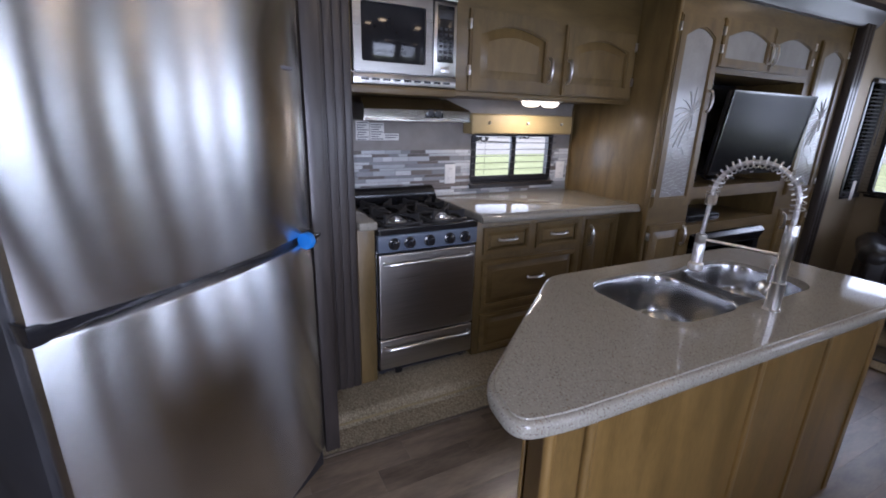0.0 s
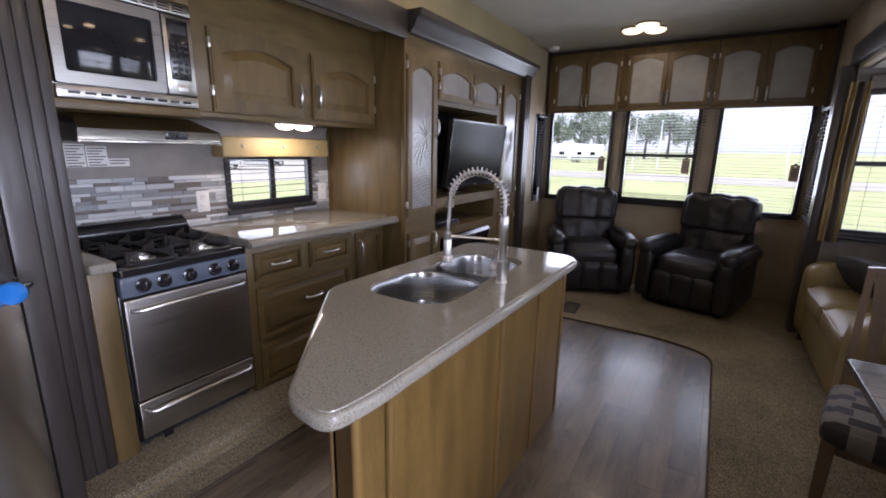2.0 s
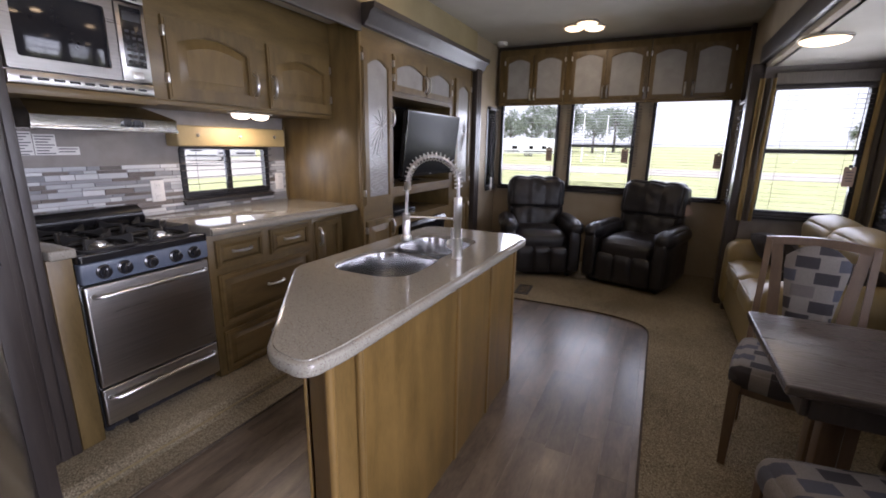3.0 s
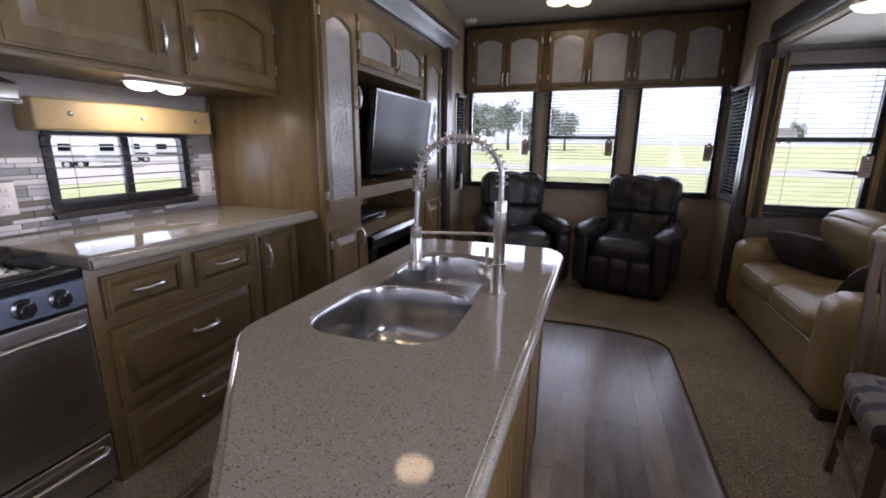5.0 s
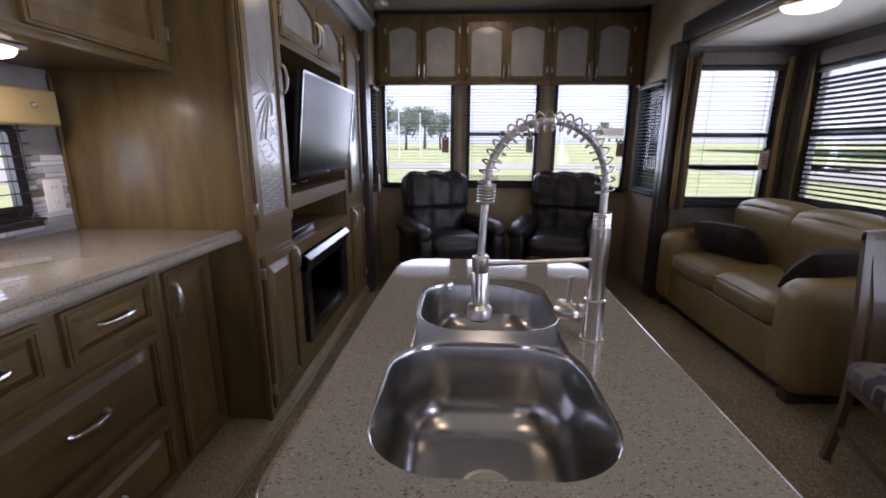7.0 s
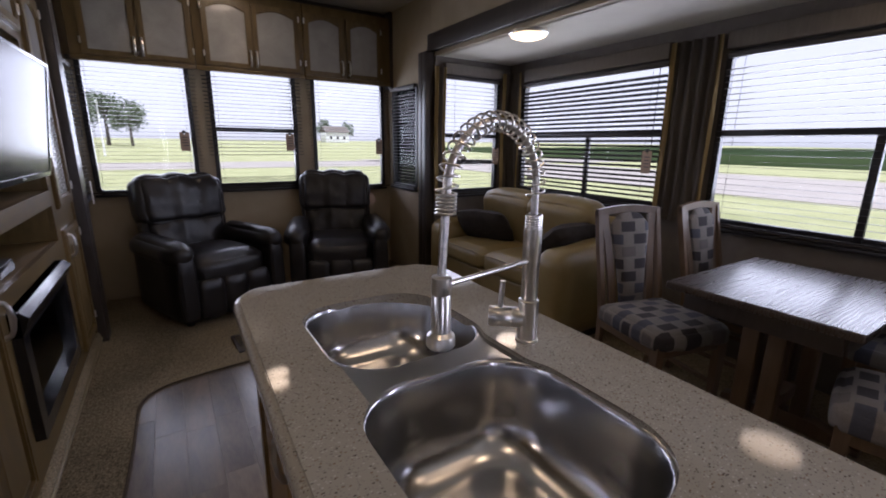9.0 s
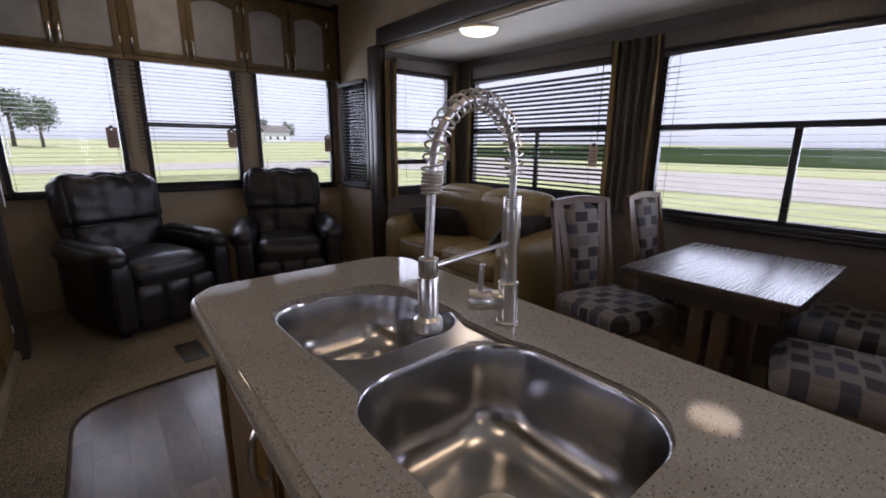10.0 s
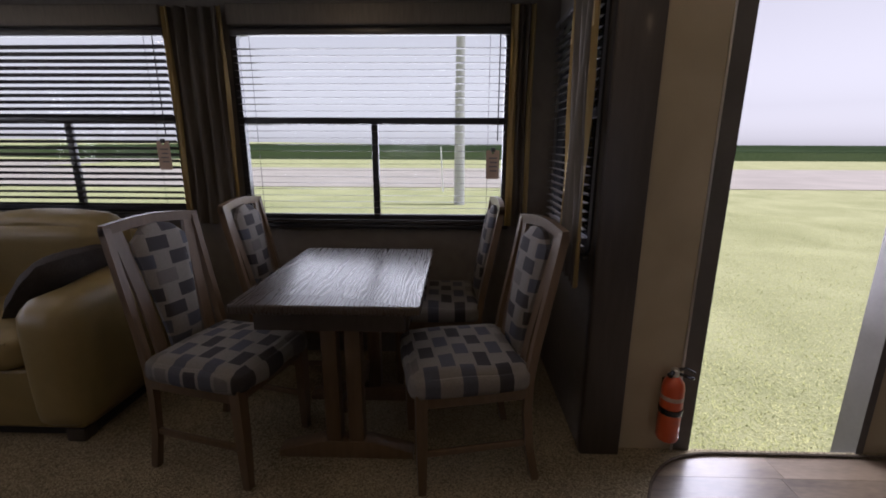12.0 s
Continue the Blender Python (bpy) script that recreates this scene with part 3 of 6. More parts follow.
fluted("trim_fridge_side", 1.285, 1.475, 2.70, 2.74, 0.086, KITCHEN_ROOF, 5)
fluted("trim_kitchen_rear", 5.115, 5.255, 2.47, 2.55, 0.01, 2.2, 3)
fluted("trim_lounge_slide", 5.115, 5.25, 0.022, 0.10, 0.01, 2.02, 2, "-y")
fluted("trim_dinette_slide", 1.345, 1.505, 0.022, 0.06, 0.01, 2.02, 1, "-y", label="dark flat wood trim board")
crown = [(0, 0), (0.05, 0), (0.06, 0.02), (0.075, 0.03), (0.095, 0.075), (0.125, 0.095), (0.13, 0.13), (0, 0.13)]
m = Matrix(((0, 0, 1, 0), (-1, 0, 0, 2.53), (0, 1, 0, 2.10), (0, 0, 0, 1)))
solid("crown_molding_kitchen", prism(crown, 3.22, 5.30, 0, m=m), DARKWOOD, "dark stepped crown molding over the kitchen slide", "trim", kind="structure")
solid("header_trim_kitchen", box(1.2, 3.22, 2.50, 2.53, 2.06, 2.23, 0.008), DARKWOOD, "dark wood header trim", "trim", kind="structure")
solid("header_trim_dinette", box(1.36, 5.18, 0.022, 0.06, 2.02, 2.16, 0.008), DARKWOOD, "dark wood header trim over the dinette slide", "trim", kind="structure")
solid("ceiling_trim_rear", box(5.995, 6.028, 0.02, 2.55, 2.44, 2.49, 0.006), DARKWOOD, "dark trim strip at the ceiling", "trim", kind="structure")

# ---- windows and blinds ----
COUNT = [0]


def window(at, w, h, mid=None, div=None):
    """Local x across, z up from the sill, y into the room."""
    COUNT[0] += 1
    win = thing("window_%d" % COUNT[0], "black framed window with clear glass", "window", kind="structure", at=at)
    ring = lambda a: rounded(-w / 2 + a, w / 2 - a, a, h - a, max(0.045 - a, 0.012), 5)
    part("window_frame", plate(rounded(-w / 2 - 0.012, w / 2 + 0.012, -0.012, h + 0.012, 0.05, 5), [ring(0.022)[::-1]], -0.03, 0.006, m=ALONG_X), FRAME, win)
    pane = part("pane", box(-w / 2 + 0.015, w / 2 - 0.015, -0.024, -0.020, 0.015, h - 0.015, 0), PANE, win)
    pane.visible_shadow = False
    if mid:
        part("mid_rail", box(-w / 2 + 0.02, w / 2 - 0.02, -0.019, 0.004, mid - 0.018, mid + 0.018, 0.004), FRAME, win)
        part("sash", box(-w / 2 + 0.02, w / 2 - 0.02, -0.019, 0.000, 0.02, 0.045, 0.003), FRAME, win)
        if div is not None:
            part("stile", box(div - 0.018, div + 0.018, -0.018, 0.008, 0.02, mid - 0.018, 0.004), FRAME, win)
    part("window_sill", box(-w / 2 - 0.02, w / 2 + 0.02, 0.007, 0.03, -0.03, -0.008, 0.004), FRAME, win)
    return win


def blind(at, w, h, pitch=0.026, tilt=6, chord=0.024, card=None, label="dark brown mini blind lowered with open slats", gather=0):
    b = thing("window_blind", label, "blind", "window blinds", at=at)
    part("headrail", box(-w / 2, w / 2, 0.0, 0.03, h - 0.03, h, 0.004), SLAT, b)
    n = int((h - 0.05) / pitch)
    sl = box(-w / 2 + 0.004, w / 2 - 0.004, -chord / 2, chord / 2, -0.0008, 0.0008, 0)
    bmesh.ops.rotate(sl, cent=(0, 0, 0), matrix=Matrix.Rotation(radians(tilt), 3, "X"), verts=sl.verts[:])
    me = bpy.data.meshes.new("slat")
    sl.to_mesh(me)
    sl.free()
    for i in range(n):
        z = 0.018 + i * pitch if i >= gather else 0.016 + i * 0.010
        part_of("slat", me, SLAT, b, at=pose(0, 0.016, z, random.uniform(-1.5, 1.5), random.uniform(-0.12, 0.12), 0), smooth=False)
    part("bottom_rail", box(-w / 2, w / 2, 0.005, 0.027, 0, 0.010, 0.003), SLAT, b)
    for x in (-w / 2 + 0.10, w / 2 - 0.10):
        part("ladder_cord", tube([(x, 0.030, 0.005), (x, 0.030, h - 0.02)], 0.0012, 5), SLAT, b)
    part("tilt_wand", tube([(-w / 2 + 0.05, 0.036, h * 0.45), (-w / 2 + 0.05, 0.036, h - 0.03)], 0.003, 6), PLASTIC, b)
    return b


def tag_card(at):
    t = thing("hang_tag", "tan card tag clipped to a blind cord", "tag", "blind tags", at=at)
    part("card", plate(rounded(-0.035, 0.035, -0.075, 0.075, 0.008, 3), [[(0.006 * math.cos(-a), 0.06 + 0.006 * math.sin(-a)) for a in (0.8 * i for i in range(8))]], 0, 0.0015, m=ALONG_X), TAGPAPER, t)
    part("clip", box(-0.012, 0.012, -0.003, 0.005, 0.066, 0.088, 0.002), PLASTIC, t)
    for i in range(4):
        part("print_bar", box(-0.024, 0.020 - 0.006 * (i % 2), 0.0016, 0.0019, 0.03 - 0.022 * i, 0.037 - 0.022 * i, 0), INK, t)


for (a, b, c, d), mid in zip(RWINS, (None, 0.50, None)):
    at = pose(REAR_X - 0.002, (a + b) / 2, c, 0, 0, 90)
    window(at, b - a, d - c, mid)
    blind(at @ pose(0, 0.010, 0.0), b - a + 0.11, d - c - 0.01, 0.030, 10 if mid else 3, 0.022, gather=9 if mid else 0)
    tag_card(at @ pose(-(b - a) / 2 + 0.07, 0.055, 0.40))
at = pose((DWIN[0] + DWIN[1]) / 2, DINE_Y + 0.002, DWIN[2])
window(at, DWIN[1] - DWIN[0], DWIN[3] - DWIN[2], 0.55, 2.455 - (DWIN[0] + DWIN[1]) / 2)
blind(at @ pose(0, 0.01, 0), DWIN[1] - DWIN[0] - 0.01, DWIN[3] - DWIN[2], 0.034, 3, 0.024)
tag_card(at @ pose(-0.64, 0.055, 0.325))
at = pose((BWIN[0] + BWIN[1]) / 2, DINE_Y + 0.002, BWIN[2])
window(at, BWIN[1] - BWIN[0], BWIN[3] - BWIN[2], 0.51, 4.14 - (BWIN[0] + BWIN[1]) / 2)
blind(at @ pose(0, 0.01, 0), BWIN[1] - BWIN[0] - 0.01, BWIN[3] - BWIN[2], 0.034, 34, 0.027, label="dark brown mini blind with half-closed slats")
tag_card(at @ pose(-0.62, 0.055, 0.32))
at = pose(5.098, (SWIN[0] + SWIN[1]) / 2, SWIN[2], 0, 0, 90)
window(at, SWIN[1] - SWIN[0], SWIN[3] - SWIN[2], 0.52)
blind(at @ pose(0, 0.01, 0), SWIN[1] - SWIN[0], SWIN[3] - SWIN[2], 0.034, 3, 0.024)
tag_card(at @ pose(-0.25, 0.055, 0.34))
at = pose(1.502, (EWIN[0] + EWIN[1]) / 2, EWIN[2], 0, 0, -90)
window(at, EWIN[1] - EWIN[0], EWIN[3] - EWIN[2], 0.52)
blind(at @ pose(0, 0.01, 0), EWIN[1] - EWIN[0], EWIN[3] - EWIN[2], 0.034, -6, 0.024, label="dark brown mini blind with half-closed slats")
at = pose(5.83, 2.558, 0.86, 0, 0, 180)
window(at, 0.28, 0.94)
blind(at @ pose(0, 0.01, 0), 0.28, 0.94, 0.03, 10, 0.024)
part("print_bar", box(-0.03, 0.03, 0.0, 0.0015, -0.10, 0.06, 0), PAPER, tagged(thing("paper_tag", at=pose(5.72, 2.49, 0.93)), "white paper tag hanging from a blind", "tag"))
at = pose(5.67, 0.022, 0.86)
window(at, 0.50, 0.94)
blind(at @ pose(0, 0.01, 0), 0.50, 0.94, 0.03, 10, 0.024)
at = pose((KWIN[0] + KWIN[1]) / 2, BACK_Y - 0.002, KWIN[2], 0, 0, 180)
window(at, KWIN[1] - KWIN[0], KWIN[3] - KWIN[2], 0.325, 0.0)
blind(at @ pose(0, 0.008, -0.01), KWIN[1] - KWIN[0] + 0.06, 0.40, 0.042, 14, 0.020)
val = thing("window_valance", "gold padded valance with three brass buttons", "valance", at=pose(2.715, BACK_Y, 1.325))
part("board", box(-0.395, 0.395, -0.115, -0.004, 0, 0.118, 0.01, 3), VALANCE, val)
for x in (-0.27, 0.02, 0.30):
    part("button", lathe([(0.010, 0), (0.010, 0.006), (0.007, 0.010), (0.001, 0.012)], 12, m=pose(x, -0.114, 0.065, 90, 0, 0)), CHROME, val)


def curtain(at, w, h, lined=True, n=5):
    """Hanging folds; x across, y into the room, from z 0 up."""
    c = thing("curtain", "taupe side curtain with a gold lined edge", "curtain", "side curtains", at=at)
    def sheet(x0, x1, k, amp, off):
        b = bmesh.new()
        cols = k * 8
        rows = []
        for j in range(9):
            z = h * j / 8
            rows.append([b.verts.new((x0 + (x1 - x0) * i / cols, off + amp * (0.75 + 0.25 * j / 8) * math.sin(2 * math.pi * k * i / cols + 0.3 * math.sin(j)) + 0.006 * math.sin(j + i), z)) for i in range(cols + 1)])
        for a, d in zip(rows, rows[1:]):
            for i in range(cols):
                b.faces.new((a[i], a[i + 1], d[i + 1], d[i]))
        bmesh.ops.solidify(b, geom=b.faces[:], thickness=0.004)
        return b
    part("drape", sheet(-w / 2, w / 2, n, 0.018, 0.03), CURTAIN, c)
    if lined:
        part("lining", sheet(-w / 2 - 0.025, -w / 2 + 0.012, 1, 0.010, 0.036), GOLDCLOTH, c, "gold lining edge")
        part("lining", sheet(w / 2 - 0.012, w / 2 + 0.025, 1, 0.010, 0.036), GOLDCLOTH, c, "gold lining edge")
    return c


for x, w in ((3.35, 0.26), (1.690, 0.07), (4.985, 0.16)):
    curtain(pose(x, DINE_Y + 0.02, 0.80), w, 1.10, n=4 if w > 0.2 else 2)
curtain(pose(5.09, 0.02 - 0.02, 0.78, 0, 0, 90), 0.06, 1.12, n=1)
curtain(pose(5.07, -0.73, 0.78, 0, 0, 90), 0.10, 1.12, n=2)
curtain(pose(1.535, -0.075, 0.72, 0, 0, -90), 0.25, 1.18, n=4)
for x0, x1 in ((1.75, 3.18), (3.52, 4.86)):
    v = thing("window_cornice", "taupe padded cornice above the window", "valance", "cornices", at=pose((x0 + x1) / 2, DINE_Y + 0.004, 1.815))
    part("board", box(-(x1 - x0) / 2, (x1 - x0) / 2, 0, 0.05, 0, 0.10, 0.01, 3), CURTAIN, v)
v = thing("window_cornice", "taupe padded cornice above the window", "valance", "cornices", at=pose(5.096, -0.355, 1.85, 0, 0, 90))
part("board", box(-0.31, 0.31, 0, 0.05, 0, 0.09, 0.01, 3), CURTAIN, v)

# ---- cabinet doors ----


def pull(at, parent, w=0.115):
    p = part("handle", tube([(-w / 2, 0.001, 0), (-w / 2 + 0.004, -0.014, 0), (-w * 0.33, -0.022, 0), (0, -0.026, 0), (w * 0.33, -0.022, 0), (w / 2 - 0.004, -0.014, 0), (w / 2, 0.001, 0)], [0.010, 0.0075, 0.007, 0.0095, 0.007, 0.0075, 0.010], 8), CHROME, parent, "bright nickel bow handle", at)
    return p


def leaf(parent, at, w, h, arch=0.035, stile=0.05, handle=None, pane=False, hinge=None, kind="door", label="", mat=None):
    """A raised panel door: local x across, z up, front towards -y."""
    mat = mat or WOOD
    top = [(w - stile - (w - 2 * stile) * i / 10, h - stile - arch + arch * math.sin(math.pi * i / 10)) for i in range(11)]
    hole = [(stile, stile), (w - stile, stile)] + top
    flip = Matrix(((1, 0, 0, 0), (0, 0, -1, 0), (0, 1, 0, 0), (0, 0, 0, 1)))
    b = plate(rounded(0, w, 0, h, 0.003, 2), [hole[::-1]], 0.0, 0.016, m=flip)
    b = add(b, plate(rounded(0.010, w - 0.010, 0.010, h - 0.010, 0.003, 2), [[(w / 2 + (x - w / 2) * (1 + 0.010 / (w / 2)), h / 2 + (z - h / 2) * (1 + 0.010 / (h / 2))) for x, z in hole[::-1]]], 0.016, 0.0205, m=flip))
    d = part(kind, b, mat, parent, label, at)
    cx, cz = w / 2, (stile + h - stile - arch / 2) / 2
    def ring(inset, depth):
        fx, fz = 1 - inset / (w / 2 - stile), 1 - inset / (h / 2 - stile)
        return [(cx + (x - cx) * fx, -depth, cz + (z - cz) * fz) for x, z in hole]
    if pane:
        part("glass_panel", loft([ring(-0.004, 0.004), ring(-0.004, 0.009)]), FROST, d, "frosted grey glass panel")
    else:
        part("raised_panel", loft([ring(-0.003, 0.001), ring(-0.003, 0.0025), ring(min(0.044, h * 0.11), 0.0165), ring(min(0.046, h * 0.115), 0.0185)]), mat, d)
    if handle:
        hx, hz, turn = handle
        pull(pose(hx, -0.020, hz, 0, turn, 0), d)
    if hinge is not None:
        for z in (0.07, h - 0.09):
            part("hinge", box(hinge - 0.006, hinge + 0.006, -0.026, 0.0, z, z + 0.045, 0.003), CHROME, d)
    return d


# ---- kitchen ----
FACE_Y = 2.715
cab = thing("base_cabinet", "stained maple base cabinet with three drawers", "cabinet")
part("body", box(2.135, 2.895, FACE_Y, BACK_Y - 0.002, 0.086, 0.885, 0.002), WOOD, cab)
leaf(cab, pose(2.175, FACE_Y, 0.700), 0.305, 0.150, 0, 0.026, (0.152, 0.08, 0), kind="drawer_front", mat=WOOD_H)
leaf(cab, pose(2.535, FACE_Y, 0.700), 0.315, 0.150, 0, 0.026, (0.158, 0.08, 0), kind="drawer_front", mat=WOOD_H)
leaf(cab, pose(2.175, FACE_Y, 0.372), 0.675, 0.29, 0, 0.03, (0.37, 0.16, 0), kind="drawer_front", mat=WOOD_H)
leaf(cab, pose(2.175, FACE_Y, 0.105), 0.675, 0.235, 0, 0.03, (0.37, 0.13, 0), kind="drawer_front", mat=WOOD_H)
cab = thing("corner_cabinet", "stained maple base cabinet with one door", "cabinet")
part("body", box(2.897, 3.205, FACE_Y, BACK_Y - 0.002, 0.086, 0.885, 0.002), WOOD, cab)
leaf(cab, pose(2.915, FACE_Y, 0.12), 0.255, 0.72, 0, 0.038, (0.03, 0.62, 90))
post = solid("filler_panel", box(1.478, 1.562, 2.70, BACK_Y - 0.002, 0.086, 0.905, 0.004), WOOD, "narrow stained wood panel beside the range", "panel")
top = thing("countertop", "glossy speckled beige quartz countertop", "countertop")
outline = [(2.125, 2.66), (2.50, 2.635), (3.05, 2.60), (3.206, 2.58), (3.206, BACK_Y - 0.001), (2.125, BACK_Y - 0.001)]
part("slab", prism(outline, 0.888, 0.938, 0.012, 3), QUARTZ, top)
part("front_nosing", tube([(2.128, 2.661, 0.908), (2.50, 2.636, 0.908), (3.05, 2.601, 0.908), (3.204, 2.582, 0.908)], 0.0185, 12), QUARTZ, top)
stub = thing("countertop_end", "short speckled quartz counter end beside the range", "countertop")
part("slab", box(1.478, 1.566, 2.665, BACK_Y - 0.001, 0.906, 0.945, 0.008, 3), QUARTZ, stub)

rng = thing("gas_range", "stainless and black gas range with four burners", "stove", at=pose(1.568, 2.70, 0.087))
W = 0.556
part("body", box(0.004, W - 0.004, 0.02, 0.52, 0.035, 0.80, 0.004), BLACK, rng)
for x in (0.03, W - 0.05):
    part("foot", lathe([(0.018, 0), (0.018, 0.02), (0.01, 0.036)], 10, m=pose(x + 0.01, 0.06, 0)), PLASTIC, rng)
part("kick_panel", box(0.012, W - 0.012, 0.03, 0.045, 0.015, 0.085, 0.003), PLASTIC, rng)
part("kick_latch", box(0.10, 0.14, 0.018, 0.03, 0.0, 0.045, 0.004), BLACK, rng)
door = part("oven_door", box(0.008, W - 0.008, -0.012, 0.02, 0.235, 0.685, 0.008, 3), STEEL, rng, "brushed stainless oven door")
bar = lambda z, y: tube([(0.035, y + 0.03, z), (0.036, y - 0.012, z), (0.055, y - 0.030, z), (W - 0.055, y - 0.030, z), (W - 0.036, y - 0.012, z), (W - 0.035, y + 0.03, z)], 0.010, 10)
part("handle", bar(0.640, -0.012), CHROME, door, "round stainless bar handle")
drawer = part("broiler_drawer", box(0.008, W - 0.008, -0.010, 0.02, 0.055, 0.225, 0.008, 3), STEEL, rng, "brushed stainless broiler drawer")
part("handle", bar(0.182, -0.010), CHROME, drawer, "round stainless bar handle")
panel = part("control_panel", box(0.004, W - 0.004, -0.016, 0.03, 0.695, 0.782, 0.008, 3), surface("blue_film_panel", (0.085, 0.105, 0.145), (0.14, 0.165, 0.21), 8, rough=0.25, bump=0.05, coat=0.4), rng, "dark control panel under blue film")
for i, x in enumerate((0.085, 0.165, 0.272, 0.385, 0.475)):
    part("knob", lathe([(0.030, 0), (0.030, 0.006), (0.022, 0.010), (0.020, 0.028), (0.017, 0.031), (0.001, 0.032)], 18, box(-0.004, 0.004, -0.020, 0.020, 0.028, 0.036, 0.002), pose(0, 0, 0)), BLACK, panel, at=pose(x, -0.016, 0.738, 90, 0, 0))
cook = part("cooktop", plate(rounded(0, W, -0.022, 0.50, 0.02, 4), [], 0.785, 0.812), BLACK, rng)
part("cooktop_rim", prism(rounded(0.002, W - 0.002, -0.02, 0.03, 0.012, 4), 0.800, 0.818, 0.006, 3), BLACK, cook)
for bx in (0.15, W - 0.15):
    for by in (0.13, 0.36):
        part("burner", lathe([(0.055, 0), (0.055, 0.004), (0.035, 0.008), (0.033, 0.018), (0.026, 0.020), (0.024, 0.026), (0.001, 0.027)], 20, m=pose(bx, by, 0.811)), CHROME if by < 0.2 else IRON, cook)
for gx in (0.15, W - 0.15):
    for cy in (0.13, 0.36):
        g = tube([(gx + x, cy + y, 0.822) for x, y in rounded(-0.108, 0.108, -0.105, 0.105, 0.03, 4)], 0.0065, 6, closed=True)
        for k in range(4):
            turn = pose(gx, cy, 0, 0, 0, 45 + 90 * k)
            fin = prism([(0.030, 0.846), (0.036, 0.858), (0.095, 0.858), (0.118, 0.872), (0.130, 0.870), (0.130, 0.812), (0.118, 0.812), (0.112, 0.836), (0.090, 0.846)], -0.006, 0.006, 0.002, 1, m=ALONG_X)
            g = add(g, moved(fin, turn))
        part("grate", g, IRON, cook, "black cast iron grate")
part("backguard", loft([[(x + t * k, y, z) for y, z, k in ((0.490, 0.80, 0), (0.482, 0.83, 0), (0.466, 0.865, 0.1), (0.472, 0.905, 0.6), (0.495, 0.928, 1), (0.535, 0.930, 1), (0.535, 0.80, 0))] for x, t in ((0.012, 0.02), (W - 0.012, -0.02))]), BLACK, rng)

mw = thing("microwave", "stainless microwave oven with dark glass door", "microwave", at=pose(1.497, 2.765, 1.545) @ Matrix.Diagonal((0.853, 1.0, 0.93, 1.0)))
part("body", box(0.0, 0.585, 0.02, 0.33, 0.0, 0.395, 0.006), STEEL, mw)
d = part("door", plate(rounded(0.004, 0.435, 0.055, 0.392, 0.01, 3), [rounded(0.045, 0.395, 0.10, 0.35, 0.012, 3)[::-1]], -0.022, 0.018, m=ALONG_X), STEEL, mw)
part("glass", box(0.04, 0.40, -0.008, 0.0, 0.095, 0.355, 0.002), surface("smoked_glass", (0.012, 0.012, 0.014), (0.02, 0.02, 0.022), 6, rough=0.08, bump=0.0), d, "dark smoked glass")
k = part("keypad", box(0.442, 0.580, -0.022, 0.018, 0.055, 0.392, 0.006), STEEL, mw)
part("keypad_glass", box(0.462, 0.560, -0.025, -0.021, 0.12, 0.375, 0.003), BLACK, k)
for r in range(6):
    for c in range(3):
        part("key", box(0.472 + c * 0.029, 0.492 + c * 0.029, -0.0265, -0.0245, 0.135 + r * 0.026, 0.148 + r * 0.026, 0.001, 1), PLASTIC, k)
part("open_button", box(0.485, 0.537, -0.027, -0.021, 0.07, 0.10, 0.004), CHROME, k)
part("display", box(0.470, 0.552, -0.0265, -0.0245, 0.315, 0.355, 0.001), PLASTIC, k)
gr = part("top_grille", box(0.0, 0.585, -0.020, 0.02, 0.396, 0.445, 0.006), STEEL, mw)
for i in range(8):
    for z in (0.407, 0.419, 0.431):
        part("slot", box(0.03 + i * 0.067, 0.082 + i * 0.067, -0.0215, -0.019, z, z + 0.005, 0.0), BLACK, gr)
v = part("vent_strip", box(0.0, 0.585, -0.018, 0.02, 0.0, 0.050, 0.006), STEEL, mw)
for i in range(9):
    part("slot", box(0.04 + i * 0.058, 0.08 + i * 0.058, -0.0195, -0.017, 0.018, 0.028, 0.0), BLACK, v)
hood = thing("range_hood", "low stainless range hood with a black switch plate", "range hood", at=pose(1.555, 2.80, 1.395))
part("canopy", loft([[(x + t * k, y, z) for y, z, k in ((0.0, 0.0, 0), (0.0, 0.018, 0), (-0.006, 0.050, 0), (0.004, 0.057, 0.06), (0.10, 0.110, 1), (0.44, 0.112, 1), (0.44, 0.0, 0))] for x, t in ((0.0, 0.02), (0.555, -0.09))]), HOODSTEEL, hood)
part("lip", box(-0.004, 0.559, -0.008, 0.004, -0.006, 0.010, 0.004), HOODSTEEL, hood)
sw = part("switch_plate", box(0.305, 0.405, -0.004, 0.012, 0.014, 0.056, 0.004), BLACK, hood)
for x in (0.322, 0.362):
    part("switch", box(x, x + 0.028, -0.008, 0.0, 0.022, 0.048, 0.002), PLASTIC, sw)

UP_Y = 2.766
up = thing("wall_cabinet", "stained maple wall cabinet with two arched doors", "cabinet")
part("body", box(2.001, 3.206, UP_Y, BACK_Y - 0.002, 1.528, 2.128, 0.003), WOOD_H, up)
leaf(up, pose(2.067, UP_Y, 1.543), 0.511, 0.362, 0.045, 0.060, (0.485, 0.12, 90), hinge=0.0)
leaf(up, pose(2.656, UP_Y, 1.548), 0.522, 0.350, 0.045, 0.060, (0.028, 0.12, 90), hinge=0.522)
part("bottom_rail", box(2.001, 3.206, UP_Y - 0.008, UP_Y, 1.516, 1.540, 0.004), WOOD_H, up)
mc = thing("microwave_cabinet", "stained maple cabinet round the microwave", "cabinet")
part("body", box(1.478, 2.0, UP_Y - 0.01, BACK_Y - 0.002, 1.966, 2.128, 0.003), WOOD_H, mc)
